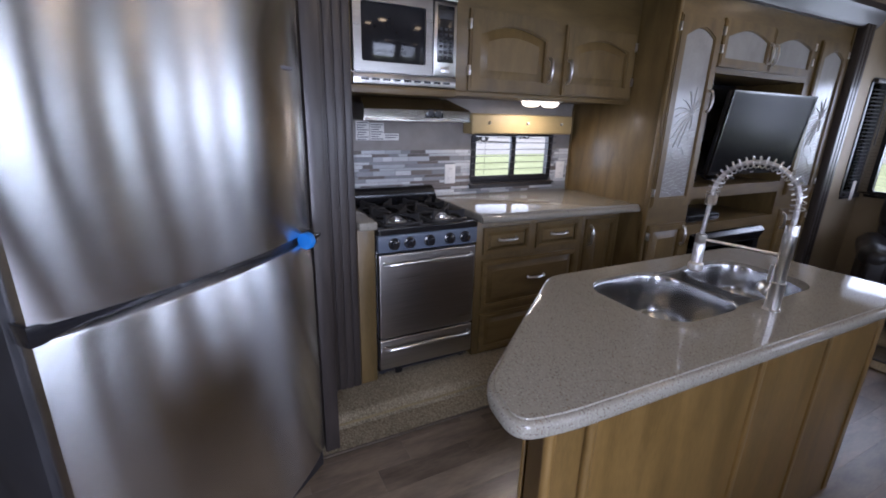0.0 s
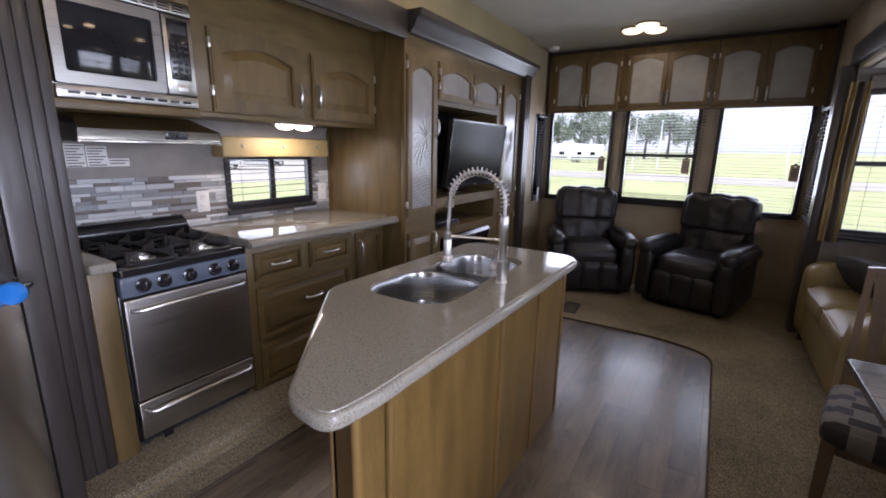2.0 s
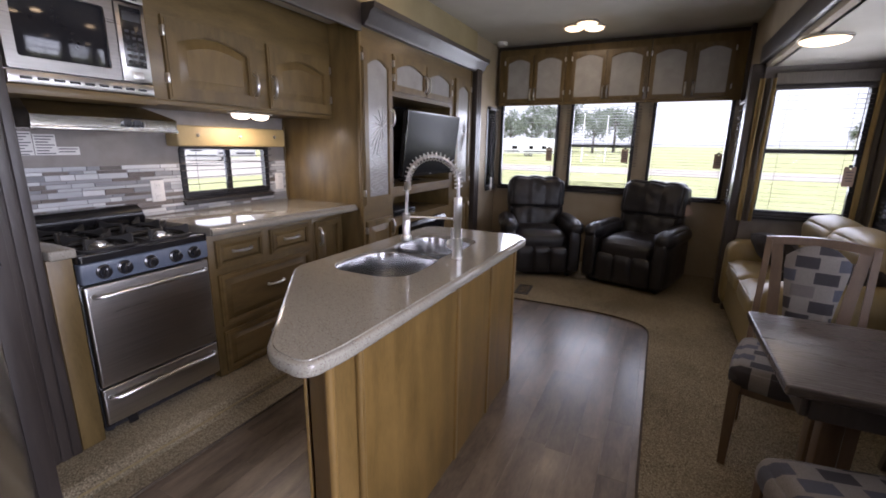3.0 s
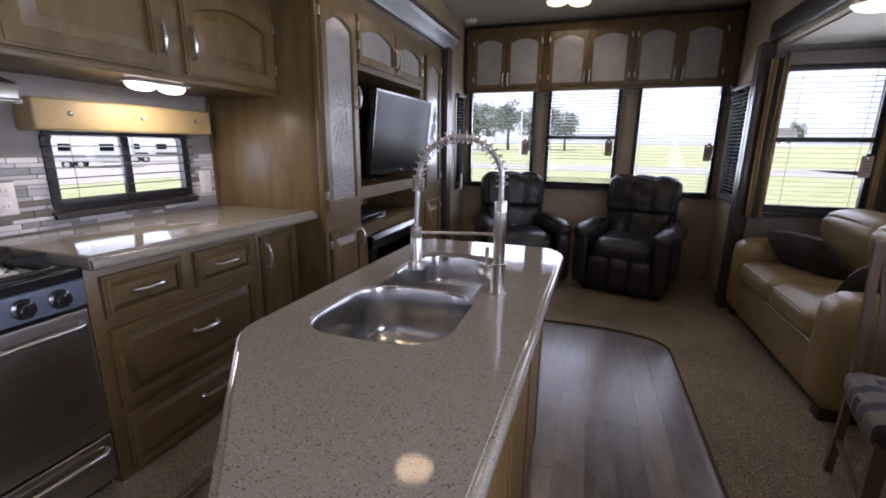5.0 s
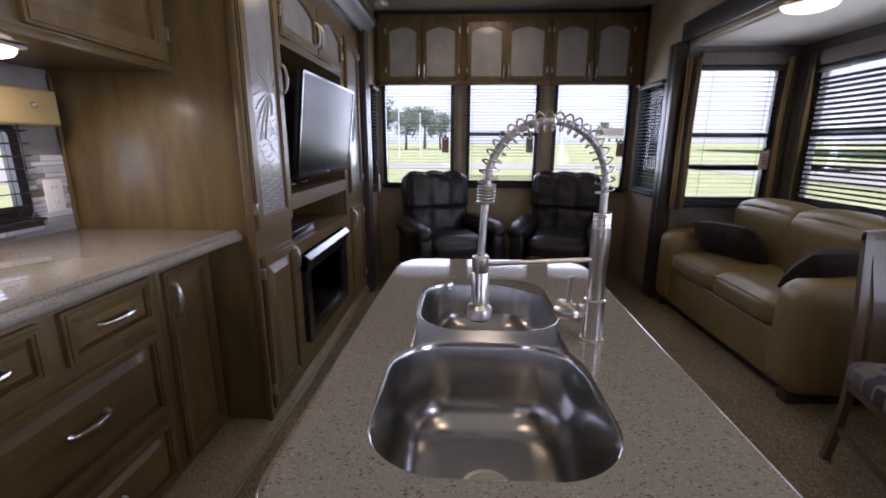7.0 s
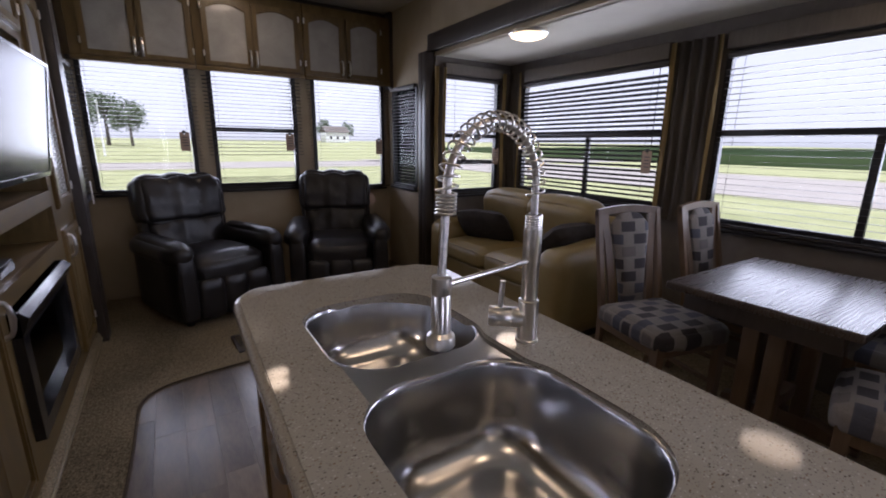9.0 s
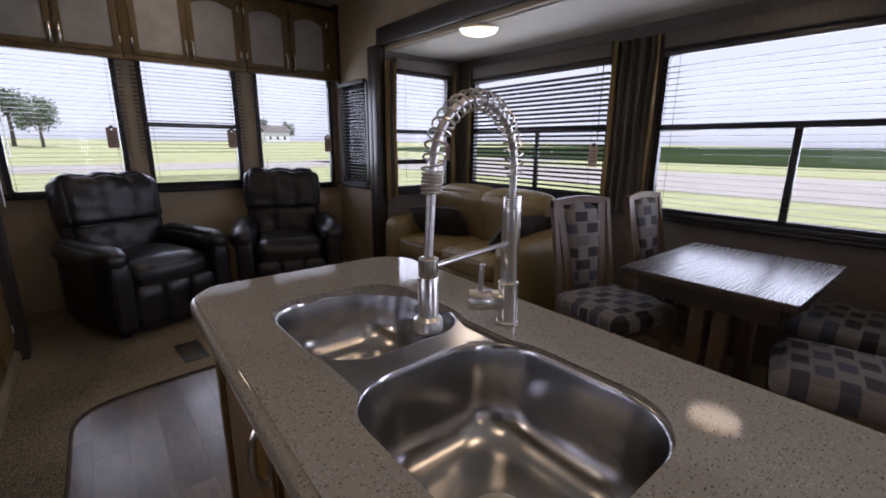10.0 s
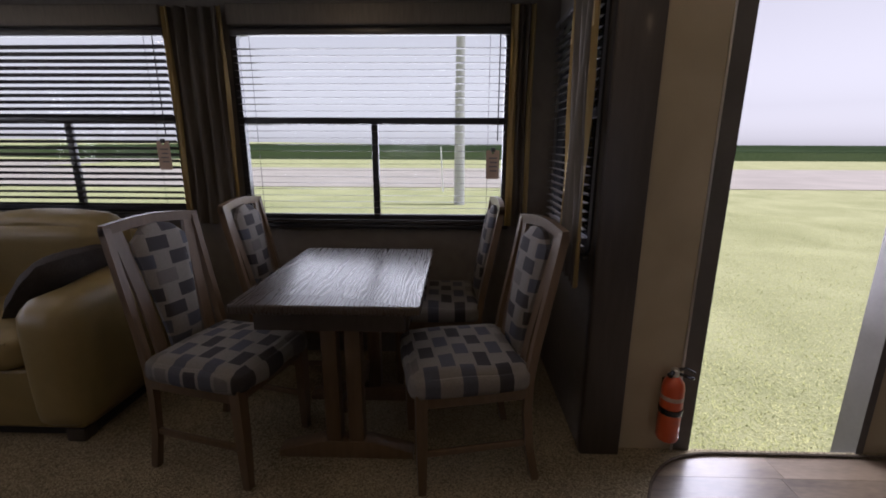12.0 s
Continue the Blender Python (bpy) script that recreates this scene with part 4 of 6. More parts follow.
part("shelf", box(1.478, 2.0, UP_Y - 0.02, BACK_Y - 0.002, 1.508, 1.543, 0.003), WOOD_H, mc)
part("side", box(1.478, 1.495, UP_Y - 0.01, BACK_Y - 0.002, 1.543, 1.966, 0.003), WOOD, mc)
part("side_r", box(1.9965, 2.0, UP_Y - 0.01, BACK_Y - 0.002, 1.543, 1.966, 0.001), WOOD, mc)
lamp = thing("undercabinet_light", "lit double dome light under the wall cabinet", "light", at=pose(2.678, 2.95, 1.516))
part("base", box(-0.13, 0.13, -0.045, 0.045, 0.0, 0.010, 0.004), WHITEPL, lamp)
for x in (-0.068, 0.068):
    part("lens", stretch(lathe([(1, 0.0), (0.98, -0.3), (0.8, -0.7), (0.45, -0.95), (0.01, -1.0)], 20), lambda c, x=x: (x + c.x * 0.062, c.y * 0.042, c.z * 0.030)), LAMPGLOW, lamp, "glowing clear lens")
spot = new("undercabinet_bulb", bpy.data.lights.new("undercabinet_bulb", "AREA"))
spot.data.shape, spot.data.size, spot.data.size_y, spot.data.energy, spot.data.color = "RECTANGLE", 0.24, 0.08, 1.7, (1.0, 0.80, 0.52)
spot.matrix_world = look((2.678, 2.95, 1.478), (2.678, 2.97, 0.9))

# outlets and papers on the wall
for x, n in ((2.236, 2), (3.13, 1)):
    o = thing("wall_outlet", "white double wall outlet plate", "outlet", "outlets", at=pose(x, BACK_Y - 0.008, 1.075))
    part("plate", box(-0.037, 0.037, -0.006, 0.0, -0.06, 0.06, 0.004), WHITEPL, o)
    for z in (-0.028, 0.028):
        s = part("socket", box(-0.018, 0.018, -0.0085, -0.006, z - 0.018, z + 0.018, 0.005), WHITEPL, o)
        for dx in (-0.007, 0.007):
            part("slot", box(dx - 0.001, dx + 0.001, -0.009, -0.008, z - 0.002, z + 0.008, 0), INK, s)
nt = thing("notice_labels", "white printed notice stickers on the wall", "sticker", at=pose(1.64, BACK_Y - 0.001, 1.25))
for x0, x1, z0, z1 in ((0.0, 0.078, 0.03, 0.135), (0.082, 0.165, 0.03, 0.125), (0.165, 0.255, 0.03, 0.068)):
    s = part("sticker", box(x0, x1, -0.0015, 0.0, z0, z1, 0), PAPER, nt)
    for i in range(int((z1 - z0) / 0.013)):
        part("text_bar", box(x0 + 0.006, x1 - 0.006 - 0.012 * (i % 3), -0.0019, -0.0014, z1 - 0.012 - i * 0.013, z1 - 0.007 - i * 0.013, 0), INK, s)

# ---- refrigerator, set at an angle ----
fr = thing("refrigerator", "stainless refrigerator with bowed doors, lower door under an upper door", "refrigerator", at=pose(1.215, 2.335, 0.0, 0, 0, 222.5))
# local x runs along the front away from the kitchen, y into the body is minus


def bowed(z0, z1, w=0.84, deep=0.055):
    ring = lambda z, s: [(0.012 + (w - 0.024) * i / 16, s + deep * (1 - (2 * i / 16 - 1) ** 2) ** 0.8, z) for i in range(17)]
    edge = 0.012
    rows = []
    for z, s in ((z0, -0.012), (z0 + 0.004, -0.003), (z0 + edge, 0.0), (z1 - edge, 0.0), (z1 - 0.004, -0.003), (z1, -0.012)):
        rows.append(ring(z, s) + [(w - 0.012, -0.05, z), (0.012, -0.05, z)])
    return loft(rows)


part("body", box(0.0, 0.84, -0.66, -0.055, 0.03, 1.80, 0.006), PLASTIC, fr)
ud = part("upper_door", bowed(1.018, 1.80), STEEL_V, fr, "bowed stainless upper door")
ld = part("lower_door", bowed(0.09, 0.994), STEEL_V, fr, "bowed stainless lower door")
part("gasket", box(0.006, 0.834, -0.05, 0.006, 0.985, 1.028, 0.002), BLACK, fr, "black gasket gap")
part("kick_grille", box(0.01, 0.83, -0.05, -0.01, 0.005, 0.085, 0.004), PLASTIC, fr)
part("hinge", box(0.008, 0.06, -0.02, 0.03, 0.998, 1.014, 0.003), BLACK, fr)
part("badge", box(0.085, 0.15, 0.028, 0.0325, 1.535, 1.545, 0.001), INK, ud, "small dark maker's plate")
lt = thing("door_latch_tape", "blue tape and black latch on the refrigerator gap", "latch", at=pose(1.215, 2.335, 0.0, 0, 0, 222.5))
part("tape", lathe([(0.027, -0.013), (0.029, -0.008), (0.029, 0.008), (0.027, 0.013)], 20, m=pose(0.085, 0.040, 1.006, 0, 90, 0)), BLUE, lt, "roll of blue tape")
part("latch", box(0.045, 0.072, 0.01, 0.055, 0.988, 1.026, 0.006), BLACK, lt)
part("latch_tip", box(0.012, 0.047, 0.02, 0.045, 1.002, 1.018, 0.004), BLACK, lt)
sur = thing("refrigerator_surround", "dark wood panel beside the refrigerator", "panel")
part("panel", box(1.225, 1.284, 2.39, 2.66, 0.0, KITCHEN_ROOF, 0.003), DARKWOOD, sur)

# ---- entertainment wall ----
EY = 2.522
ent = thing("entertainment_cabinet", "stained maple entertainment cabinet with frosted glass doors", "cabinet")
X0, X1, NL, NR = 3.208, 5.10, 3.59, 4.605
part("side_panel", box(X0, X0 + 0.03, EY + 0.02, BACK_Y - 0.002, 0.086, KITCHEN_ROOF - 0.002, 0.002), WOOD, ent)
part("corner_bead", box(X0 - 0.014, X0 - 0.001, BACK_Y - 0.022, BACK_Y - 0.008, 0.939, 1.515, 0.005), WOOD, ent)
part("end_panel", box(X1 - 0.03, X1, EY + 0.02, BACK_Y - 0.002, 0.086, KITCHEN_ROOF - 0.002, 0.002), WOOD, ent)
part("back", box(X0 + 0.03, X1 - 0.03, 3.02, 3.04, 0.086, KITCHEN_ROOF - 0.002, 0), WOOD, ent)
holes = [(NL, NR, 1.03, 1.705), (NL, NR, 0.780, 0.955)]
bm = plate([(X0, 0.086), (X1, 0.086), (X1, KITCHEN_ROOF - 0.02), (X0, KITCHEN_ROOF - 0.02)], [[(a, c), (a, d), (b, d), (b, c)] for a, b, c, d in holes] + [[(3.70, 0.24), (3.70, 0.70), (4.40, 0.70), (4.40, 0.24)]], EY, EY + 0.022, m=ALONG_X)
part("face_frame", bm, WOOD_H, ent)
for z0, z1 in ((1.01, 1.03), (0.955, 0.975), (0.760, 0.780), (1.705, 1.725)):
    part("shelf", box(NL - 0.02, NR + 0.02, EY + 0.022, 3.02, z0, z1, 0.002), WOOD_H, ent)
for x in (NL - 0.02, NR):
    part("divider", box(x, x + 0.02, EY + 0.022, 3.02, 0.765, 1.725, 0.002), WOOD, ent)
part("niche_back", box(NL, NR, 2.98, 3.0, 1.03, 1.705, 0), BLACK, ent, "black backing behind the television")
leaf(ent, pose(X0 + 0.005, EY, 0.925), 0.365, 1.055, 0.045, 0.062, (0.345, 0.62, 90), pane=True, hinge=0.0)
leaf(ent, pose(NR + 0.085, EY, 0.925), 0.375, 1.055, 0.045, 0.062, (0.025, 0.62, 90), pane=True, hinge=0.375)
leaf(ent, pose(NL + 0.005, EY, 1.740), 0.500, 0.255, 0.045, 0.048, (0.475, 0.10, 90), pane=True, hinge=0.0)
leaf(ent, pose(NL + 0.510, EY, 1.740), 0.500, 0.255, 0.045, 0.048, (0.025, 0.10, 90), pane=True, hinge=0.500)
leaf(ent, pose(X0 + 0.02, EY, 0.13), 0.345, 0.685, 0, 0.045, (0.32, 0.60, 90), hinge=0.0)
leaf(ent, pose(NR + 0.085, EY, 0.13), 0.375, 0.685, 0, 0.045, (0.03, 0.60, 90), hinge=0.375)
for x0, x1 in ((X0 - 0.012, X0 + 0.012), (X1 - 0.012, X1 + 0.008)):
    part("pilaster", box(x0, x1, EY - 0.010, EY + 0.02, 0.086, KITCHEN_ROOF - 0.02, 0.004), WOOD, ent)
# etched waves in the tall glass
for gx in (X0 + 0.005, NR + 0.085):
    e = thing("etched_design", "pale etched palm and water design on the glass", "decoration", at=pose(gx, EY - 0.0105, 0.925))
    for i in range(19):
        z = 0.085 + i * 0.021
        part("wave", tube([(0.072 + 0.222 * j / 16, 0, z + 0.008 * math.sin(j * 0.7 + i * 1.3) + 0.004 * math.sin(j * 1.7 + i)) for j in range(17)], [0.0004 + 0.0010 * abs(math.sin(j * 0.37 + i * 0.9)) for j in range(17)], 4), ETCH, e)
    for i in range(11):
        a, long = radians(-150 + 19 * i), 0.20 - 0.012 * abs(i - 4)
        path = [(0.235 + long * k / 8 * math.sin(a), 0, 0.545 + long * k / 8 * math.cos(a) - 0.11 * (k / 8) ** 2 * abs(math.sin(a))) for k in range(9)]
        path = [p for p in path if 0.072 < p[0] < 0.294]
        if len(path) > 2:
            part("frond", tube(path, [0.0012 + 0.0030 * math.sin(math.pi * (k + 0.6) / (len(path) + 0.3)) for k in range(len(path))], 5), ETCH, e)
    part("stem", tube([(0.235, 0, 0.54), (0.245, 0, 0.50), (0.238, 0, 0.46)], [0.006, 0.005, 0.004], 5), ETCH, e)

fire = thing("electric_fireplace", "black electric fireplace insert with glowing embers", "fireplace", at=pose(4.055, EY, 0.475))
part("frame", plate(rounded(-0.39, 0.39, -0.245, 0.24, 0.01, 2), [rounded(-0.325, 0.325, -0.19, 0.14, 0.006, 2)[::-1]], -0.030, 0.02, m=ALONG_X), BLACK, fire)
part("top_vent", loft([[(x, y, z) for y, z in ((-0.030, 0.15), (-0.055, 0.215), (-0.030, 0.24), (0.0, 0.24), (0.0, 0.15))] for x in (-0.39, 0.39)]), BLACK, fire)
part("glass", box(-0.325, 0.325, -0.004, 0.0, -0.19, 0.14, 0), PANE, fire)
part("firebox", box(-0.345, 0.345, 0.16, 0.18, -0.22, 0.2, 0), IRON, fire)
for i in range(7):
    part("log", tube([(-0.26 + i * 0.078, 0.09 + 0.03 * (i % 2), -0.17), (-0.22 + i * 0.070 + 0.06 * (i % 3 - 1), 0.07, -0.12 + 0.02 * (i % 2))], [0.022, 0.016], 8), FLAME if i % 2 else BARK, fire, "glowing ember log" if i % 2 else "")

tv = thing("television", "flat black television on a swing arm bracket", "television", at=pose(4.20, 2.505, 1.362, 7, 0, -1))
part("bezel", plate(rounded(-0.465, 0.465, -0.262, 0.258, 0.006, 2), [rounded(-0.452, 0.452, -0.240, 0.246, 0.003, 2)[::-1]], -0.020, -0.004, m=ALONG_X), BLACK, tv)
part("screen", box(-0.453, 0.453, -0.016, -0.010, -0.241, 0.247, 0), SCREEN, tv, "glossy dark screen")
part("back_shell", box(-0.46, 0.46, -0.010, 0.03, -0.257, 0.253, 0.015, 3), PLASTIC, tv)
part("logo_bar", box(-0.02, 0.02, -0.0215, -0.0195, -0.254, -0.247, 0), CHROME, tv)
part("swing_arm", tube([(0, 0.02, 0), (0.10, 0.14, 0), (0.02, 0.27, 0), (0.06, 0.45, 0)], 0.02, 8), IRON, tv)
part("wall_plate", box(-0.06, 0.14, 0.42, 0.45, -0.12, 0.12, 0.004), IRON, tv)
for i in range(3):
    c = thing("cable", "black television cable hanging in the niche", "cable", "television cables")
    part("cord", tube([(3.80 + 0.2 * i, 2.93, 1.25), (3.78 + 0.2 * i, 2.80, 1.12), (3.83 + 0.2 * i, 2.72, 1.04), (3.90 + 0.22 * i, 2.70, 1.036), (3.97 + 0.2 * i, 2.80, 1.036)], 0.005, 6), BLACK, c)
dv = thing("media_player", "slim black media player on the shelf", "media player", at=pose(3.84, 2.66, 0.7805))
part("case", box(-0.17, 0.17, -0.10, 0.10, 0.004, 0.05, 0.004), PLASTIC, dv)
part("front", box(-0.165, 0.165, -0.104, -0.099, 0.008, 0.046, 0.002), BLACK, dv)
for x in (-0.14, 0.14):
    part("foot", box(x - 0.01, x + 0.01, -0.08, -0.06, 0, 0.005, 0.001), PLASTIC, dv)

# ---- island with the sink ----
isl = thing("kitchen_island", "stained wood kitchen island with panelled sides", "island")
ISL = soften([(1.375, 1.325), (1.395, 1.47), (1.965, 1.945), (2.98, 1.92), (3.055, 1.865), (3.055, 1.345), (2.98, 1.272), (1.50, 1.305)], 0.055, 6)
BASE = [(1.520, 1.385), (1.545, 1.48), (1.99, 1.87), (3.02, 1.865), (3.02, 1.345), (1.60, 1.350)]
hollow = [(1.66, 1.40), (1.68, 1.50), (2.03, 1.84), (2.99, 1.835), (2.99, 1.375), (1.70, 1.385)]
part("body", plate(BASE, [hollow[::-1]], 0.0, 0.832), PANEL, isl)
part("cabinet_floor", prism(hollow, 0.03, 0.05, 0), PANEL, isl)
for x0, x1 in ((2.235, 2.262), (2.62, 2.645), (2.985, 3.024)):
    part("batten", box(x0, x1, 1.339, 1.352, 0.0, 0.83, 0.005), PANEL, isl)
part("corner_bead", tube([(1.598, 1.347, 0), (1.598, 1.347, 0.83)], 0.012, 12), PANEL, isl)
d0 = (Vector((1.99, 1.87)) - Vector((1.545, 1.48)))
part("end_panel", box(0.02, d0.length - 0.02, -0.012, 0.0, 0.04, 0.80, 0.006), PANEL, isl, at=pose(1.542, 1.486, 0, 0, 0, math.degrees(math.atan2(d0.y, d0.x)) + 180) @ pose(-d0.length, 0, 0))
part("corner_post", tube([(1.523, 1.388, 0), (1.523, 1.388, 0.83)], 0.014, 12), PANEL, isl)
for x in (2.04, 2.50):
    leaf(isl, pose(x + 0.43, 1.868, 0.10, 0, 0, 180), 0.42, 0.70, 0, 0.05, (0.39, 0.6, 90), mat=PANEL)
part("end_door_frame", box(3.021, 3.032, 1.40, 1.82, 0.08, 0.80, 0.005), PANEL, isl)

B1, B2 = rounded(2.010, 2.398, 1.468, 1.832, 0.115, 8), rounded(2.458, 2.814, 1.462, 1.800, 0.105, 8)


def profile(x, low=0.0):
    def half(c, hx, hy, r):
        u = abs(x - c)
        if u >= hx:
            return 0
        return hy if u <= hx - r else hy - r + math.sqrt(max(0, r * r - (u - hx + r) ** 2))
    dip = 0.145 + 0.7 * low if 2.2 < x < 2.6 else 0
    return max(half(2.20, 0.192, 0.180, 0.115), half(2.62, 0.188, 0.155 + low, 0.105), dip)


xs = [2.008 + (2.810 - 2.008) * (0.5 - 0.5 * math.cos(math.pi * i / 60)) for i in range(61)]
xs = sorted(set(xs + [2.36, 2.375, 2.385, 2.39, 2.44, 2.448, 2.46]))
CUT = [(x, 1.652 + profile(x)) for x in xs] + [(x, 1.650 - profile(x, 0.027)) for x in xs[::-1]]
CUT = [p for i, p in enumerate(CUT) if (Vector(p) - Vector(CUT[i - 1])).length > 1e-4]
ct = thing("island_countertop", "speckled beige quartz island top with rounded edge", "countertop")


def grown(pts, d):
    out = []
    k = len(pts)
    for i in range(k):
        a, c = Vector(pts[i - 1]), Vector(pts[(i + 1) % k])
        t = (c - a).normalized()
        out.append((pts[i][0] - t.y * d, pts[i][1] + t.x * d))
    return out


area = sum(ISL[i - 1][0] * ISL[i][1] - ISL[i][0] * ISL[i - 1][1] for i in range(len(ISL)))
SIGN = -1 if area > 0 else 1
INNER = grown(ISL, -SIGN * 0.016)
b = plate(INNER, [CUT[::-1]], 0.872, 0.875)
edge = [(0.016, 0.875), (0.015, 0.8712), (0.010, 0.8712), (0.004, 0.8685), (0.001, 0.863), (0.0, 0.855), (0.0, 0.842), (0.004, 0.836), (0.012, 0.833)]
part("edge_moulding", loft([[(x, y, z) for x, y in grown(ISL, -SIGN * o)] for o, z in edge], cap=False), QUARTZ, ct)
b = plate(INNER, [CUT[::-1]], 0.833, 0.836, b)
n = len(CUT)
w2 = bmesh.new()
lo, hi = [w2.verts.new((x, y, 0.834)) for x, y in CUT], [w2.verts.new((x, y, 0.8745)) for x, y in CUT]
for i in range(n):
    w2.faces.new((lo[i], lo[(i + 1) % n], hi[(i + 1) % n], hi[i]))
part("slab", add(b, w2), QUARTZ, ct)

DECK = 0.866
sink = thing("double_sink", "satin stainless double bowl undermount sink", "sink")
part("deck", plate(rounded(1.985, 2.825, 1.45, 1.855, 0.06, 6), [B1[::-1], B2[::-1]], DECK - 0.003, DECK), SINKSTEEL, sink)


def bowl(x0, x1, y0, y1, r, depth, name):
    cx, cy, rows = (x0 + x1) / 2, (y0 + y1) / 2, []
    steps = [(-0.002, DECK), (0.0, DECK + 0.0005), (0.0025, DECK - 0.0005), (0.0045, DECK - 0.004), (0.006, DECK - 0.012), (0.011, DECK - 0.052)]
    R = 0.075
    for i in range(9):
        a = math.pi / 2 * i / 8
        steps.append((0.014 + R * (1 - math.cos(a)), DECK - depth + R - R * math.sin(a)))
    for i, z in steps:
        rows.append([(x, y, z) for x, y in rounded(x0 + i, x1 - i, y0 + i, y1 - i, max(r - 0.6 * i, 0.055), 8)])
    for f in (0.35, 0.7, 1.0):
        rows.append([tuple(Vector(p).lerp(Vector((cx, cy, 0)) + (Vector(p) - Vector((cx, cy, p[2]))).normalized() * 0.043 + Vector((0, 0, DECK - depth - 0.004)), f)) for p in rows[14]])
    o = part(name, loft(rows, cap=False), SINKSTEEL, sink)
    part("drain", lathe([(0.046, 0.0), (0.045, 0.003), (0.037, 0.002), (0.034, -0.006), (0.012, -0.007), (0.001, -0.005)], 24, m=pose(cx, cy, DECK - depth - 0.004)), CHROME, o)
    return o


bowl(2.010, 2.398, 1.468, 1.832, 0.115, 0.18, "large_bowl")
bowl(2.458, 2.814, 1.462, 1.800, 0.105, 0.15, "small_bowl")

fa = thing("kitchen_faucet", "brushed nickel spring arch faucet with pull-down spray", "faucet", at=pose(2.405, 1.428, 0.875))
part("base_flange", lathe([(0.0235, 0), (0.0235, 0.004), (0.0205, 0.006)], 24), CHROME, fa)
body = part("valve_body", lathe([(0.0205, 0.004), (0.0205, 0.085), (0.021, 0.088), (0.017, 0.090)], 24), CHROME, fa)
part("post", lathe([(0.0165, 0.088), (0.0165, 0.165), (0.0180, 0.167), (0.0180, 0.235), (0.0150, 0.237)], 24), CHROME, fa)
lev = part("lever_hub", lathe([(0.0212, 0.0), (0.0212, 0.022), (0.0202, 0.0235), (0.0212, 0.025), (0.0212, 0.069), (0.0198, 0.071), (0.001, 0.0715)], 20, m=pose(0.006, 0.007, 0.048, -90, 0, -42)), CHROME, fa)
part("lever", tube([(0.038, 0.042, 0.058), (0.037, 0.042, 0.09), (0.035, 0.041, 0.125)], 0.0058, 10), CHROME, lev)
# the arch leans over the bowls
R = 0.113
arc = [(0, 0, 0.235)] + [(0, 0, 0.235 + 0.085 * i / 4) for i in range(1, 5)]
arc += [(-0.018 * (1 - math.cos(math.pi * i / 20)) , R - R * math.cos(math.pi * i / 20), 0.32 + R * 1.0 * math.sin(math.pi * i / 20)) for i in range(1, 21)]
arc += [(-0.036, 2 * R + 0.001 * i, 0.32 - 0.0175 * i) for i in range(1, 9)]
part("hose", tube(arc, 0.0072, 10), surface("steel_braid", (0.42, 0.41, 0.40), (0.62, 0.61, 0.60), 90, rough=0.3, metal=1.0, bump=0.4, fine=500, per_object=0.0), fa, "braided steel hose")


def spring(path, r, wire, turns, n=12):
    pts = [Vector(p) for p in path]
    seg = [0]
    for a, c in zip(pts, pts[1:]):
        seg.append(seg[-1] + (c - a).length)
    out = []
    total = turns * n
    for k in range(total + 1):
        s = seg[-1] * k / total
        i = max(j for j in range(len(seg)) if seg[j] <= s + 1e-9)
        i = min(i, len(pts) - 2)
        f = (s - seg[i]) / (seg[i + 1] - seg[i])
        p = pts[i].lerp(pts[i + 1], f)
        d = (pts[i + 1] - pts[i]).normalized()
        u = Vector((1, 0, 0))
        u = (u - d * u.dot(d)).normalized()
        w = d.cross(u)
        a = 2 * math.pi * k / n
        out.append(p + u * r * math.cos(a) + w * r * math.sin(a))
    return tube(out, wire, 6)


part("spring", spring(arc[3:-8], 0.0168, 0.0019, 22), CHROME, fa, "open coil spring")
part("spring_collar", spring([(0, 0, 0.236), (0, 0, 0.264)], 0.0150, 0.0026, 6), CHROME, fa)
part("spring_end", spring([arc[-9], arc[-7]], 0.0150, 0.0026, 6), CHROME, fa)
hx, hy, hz = arc[-1]
sp = part("spray_head", lathe([(0.012, 0.0), (0.0165, -0.002), (0.0165, -0.030), (0.0152, -0.032), (0.0165, -0.034), (0.0168, -0.098), (0.0235, -0.104), (0.0245, -0.112), (0.0245, -0.122), (0.021, -0.126), (0.001, -0.126)], 24, m=pose(hx, hy, hz + 0.005)), CHROME, fa)
part("spray_face", lathe([(0.020, 0), (0.020, 0.002), (0.001, 0.002)], 20, m=pose(hx, hy, hz - 0.1235)), PLASTIC, sp)
part("support_bar", tube([(-0.004, 0.014, 0.172), (hx + 0.002, hy - 0.014, hz - 0.012)], 0.0048, 10), CHROME, fa)

# ---- rear cabinets ----
CZ, CH = 1.835, 0.60
for y0, y1, doors in ((1.735, 2.50, ((2.431, 0.332), (2.087, 0.346))), (0.889, 1.733, ((1.668, 0.358), (1.300, 0.375))), (0.06, 0.887, ((0.879, 0.350), (0.498, 0.341)))):
    rc = thing("rear_cabinet", "dark stained overhead cabinet with two frosted arched glass doors", "cabinet", "rear overhead cabinets")
    part("body", box(5.905, REAR_X - 0.002, y0 + 0.001, y1 - 0.001, CZ, CZ + CH, 0.003), WOOD, rc)
    for k, (ya, w) in enumerate(doors):
        leaf(rc, pose(5.905, ya, CZ + 0.022, 0, 0, -90), w, 0.505, 0.040, 0.040, (w - 0.018, 0.085, 90) if k == 0 else (0.018, 0.085, 90), pane=True, hinge=0.0 if k == 0 else w)
    part("light_rail", box(5.892, 5.905, y0 + 0.001, y1 - 0.001, CZ - 0.015, CZ + 0.018, 0.004), WOOD_H, rc)
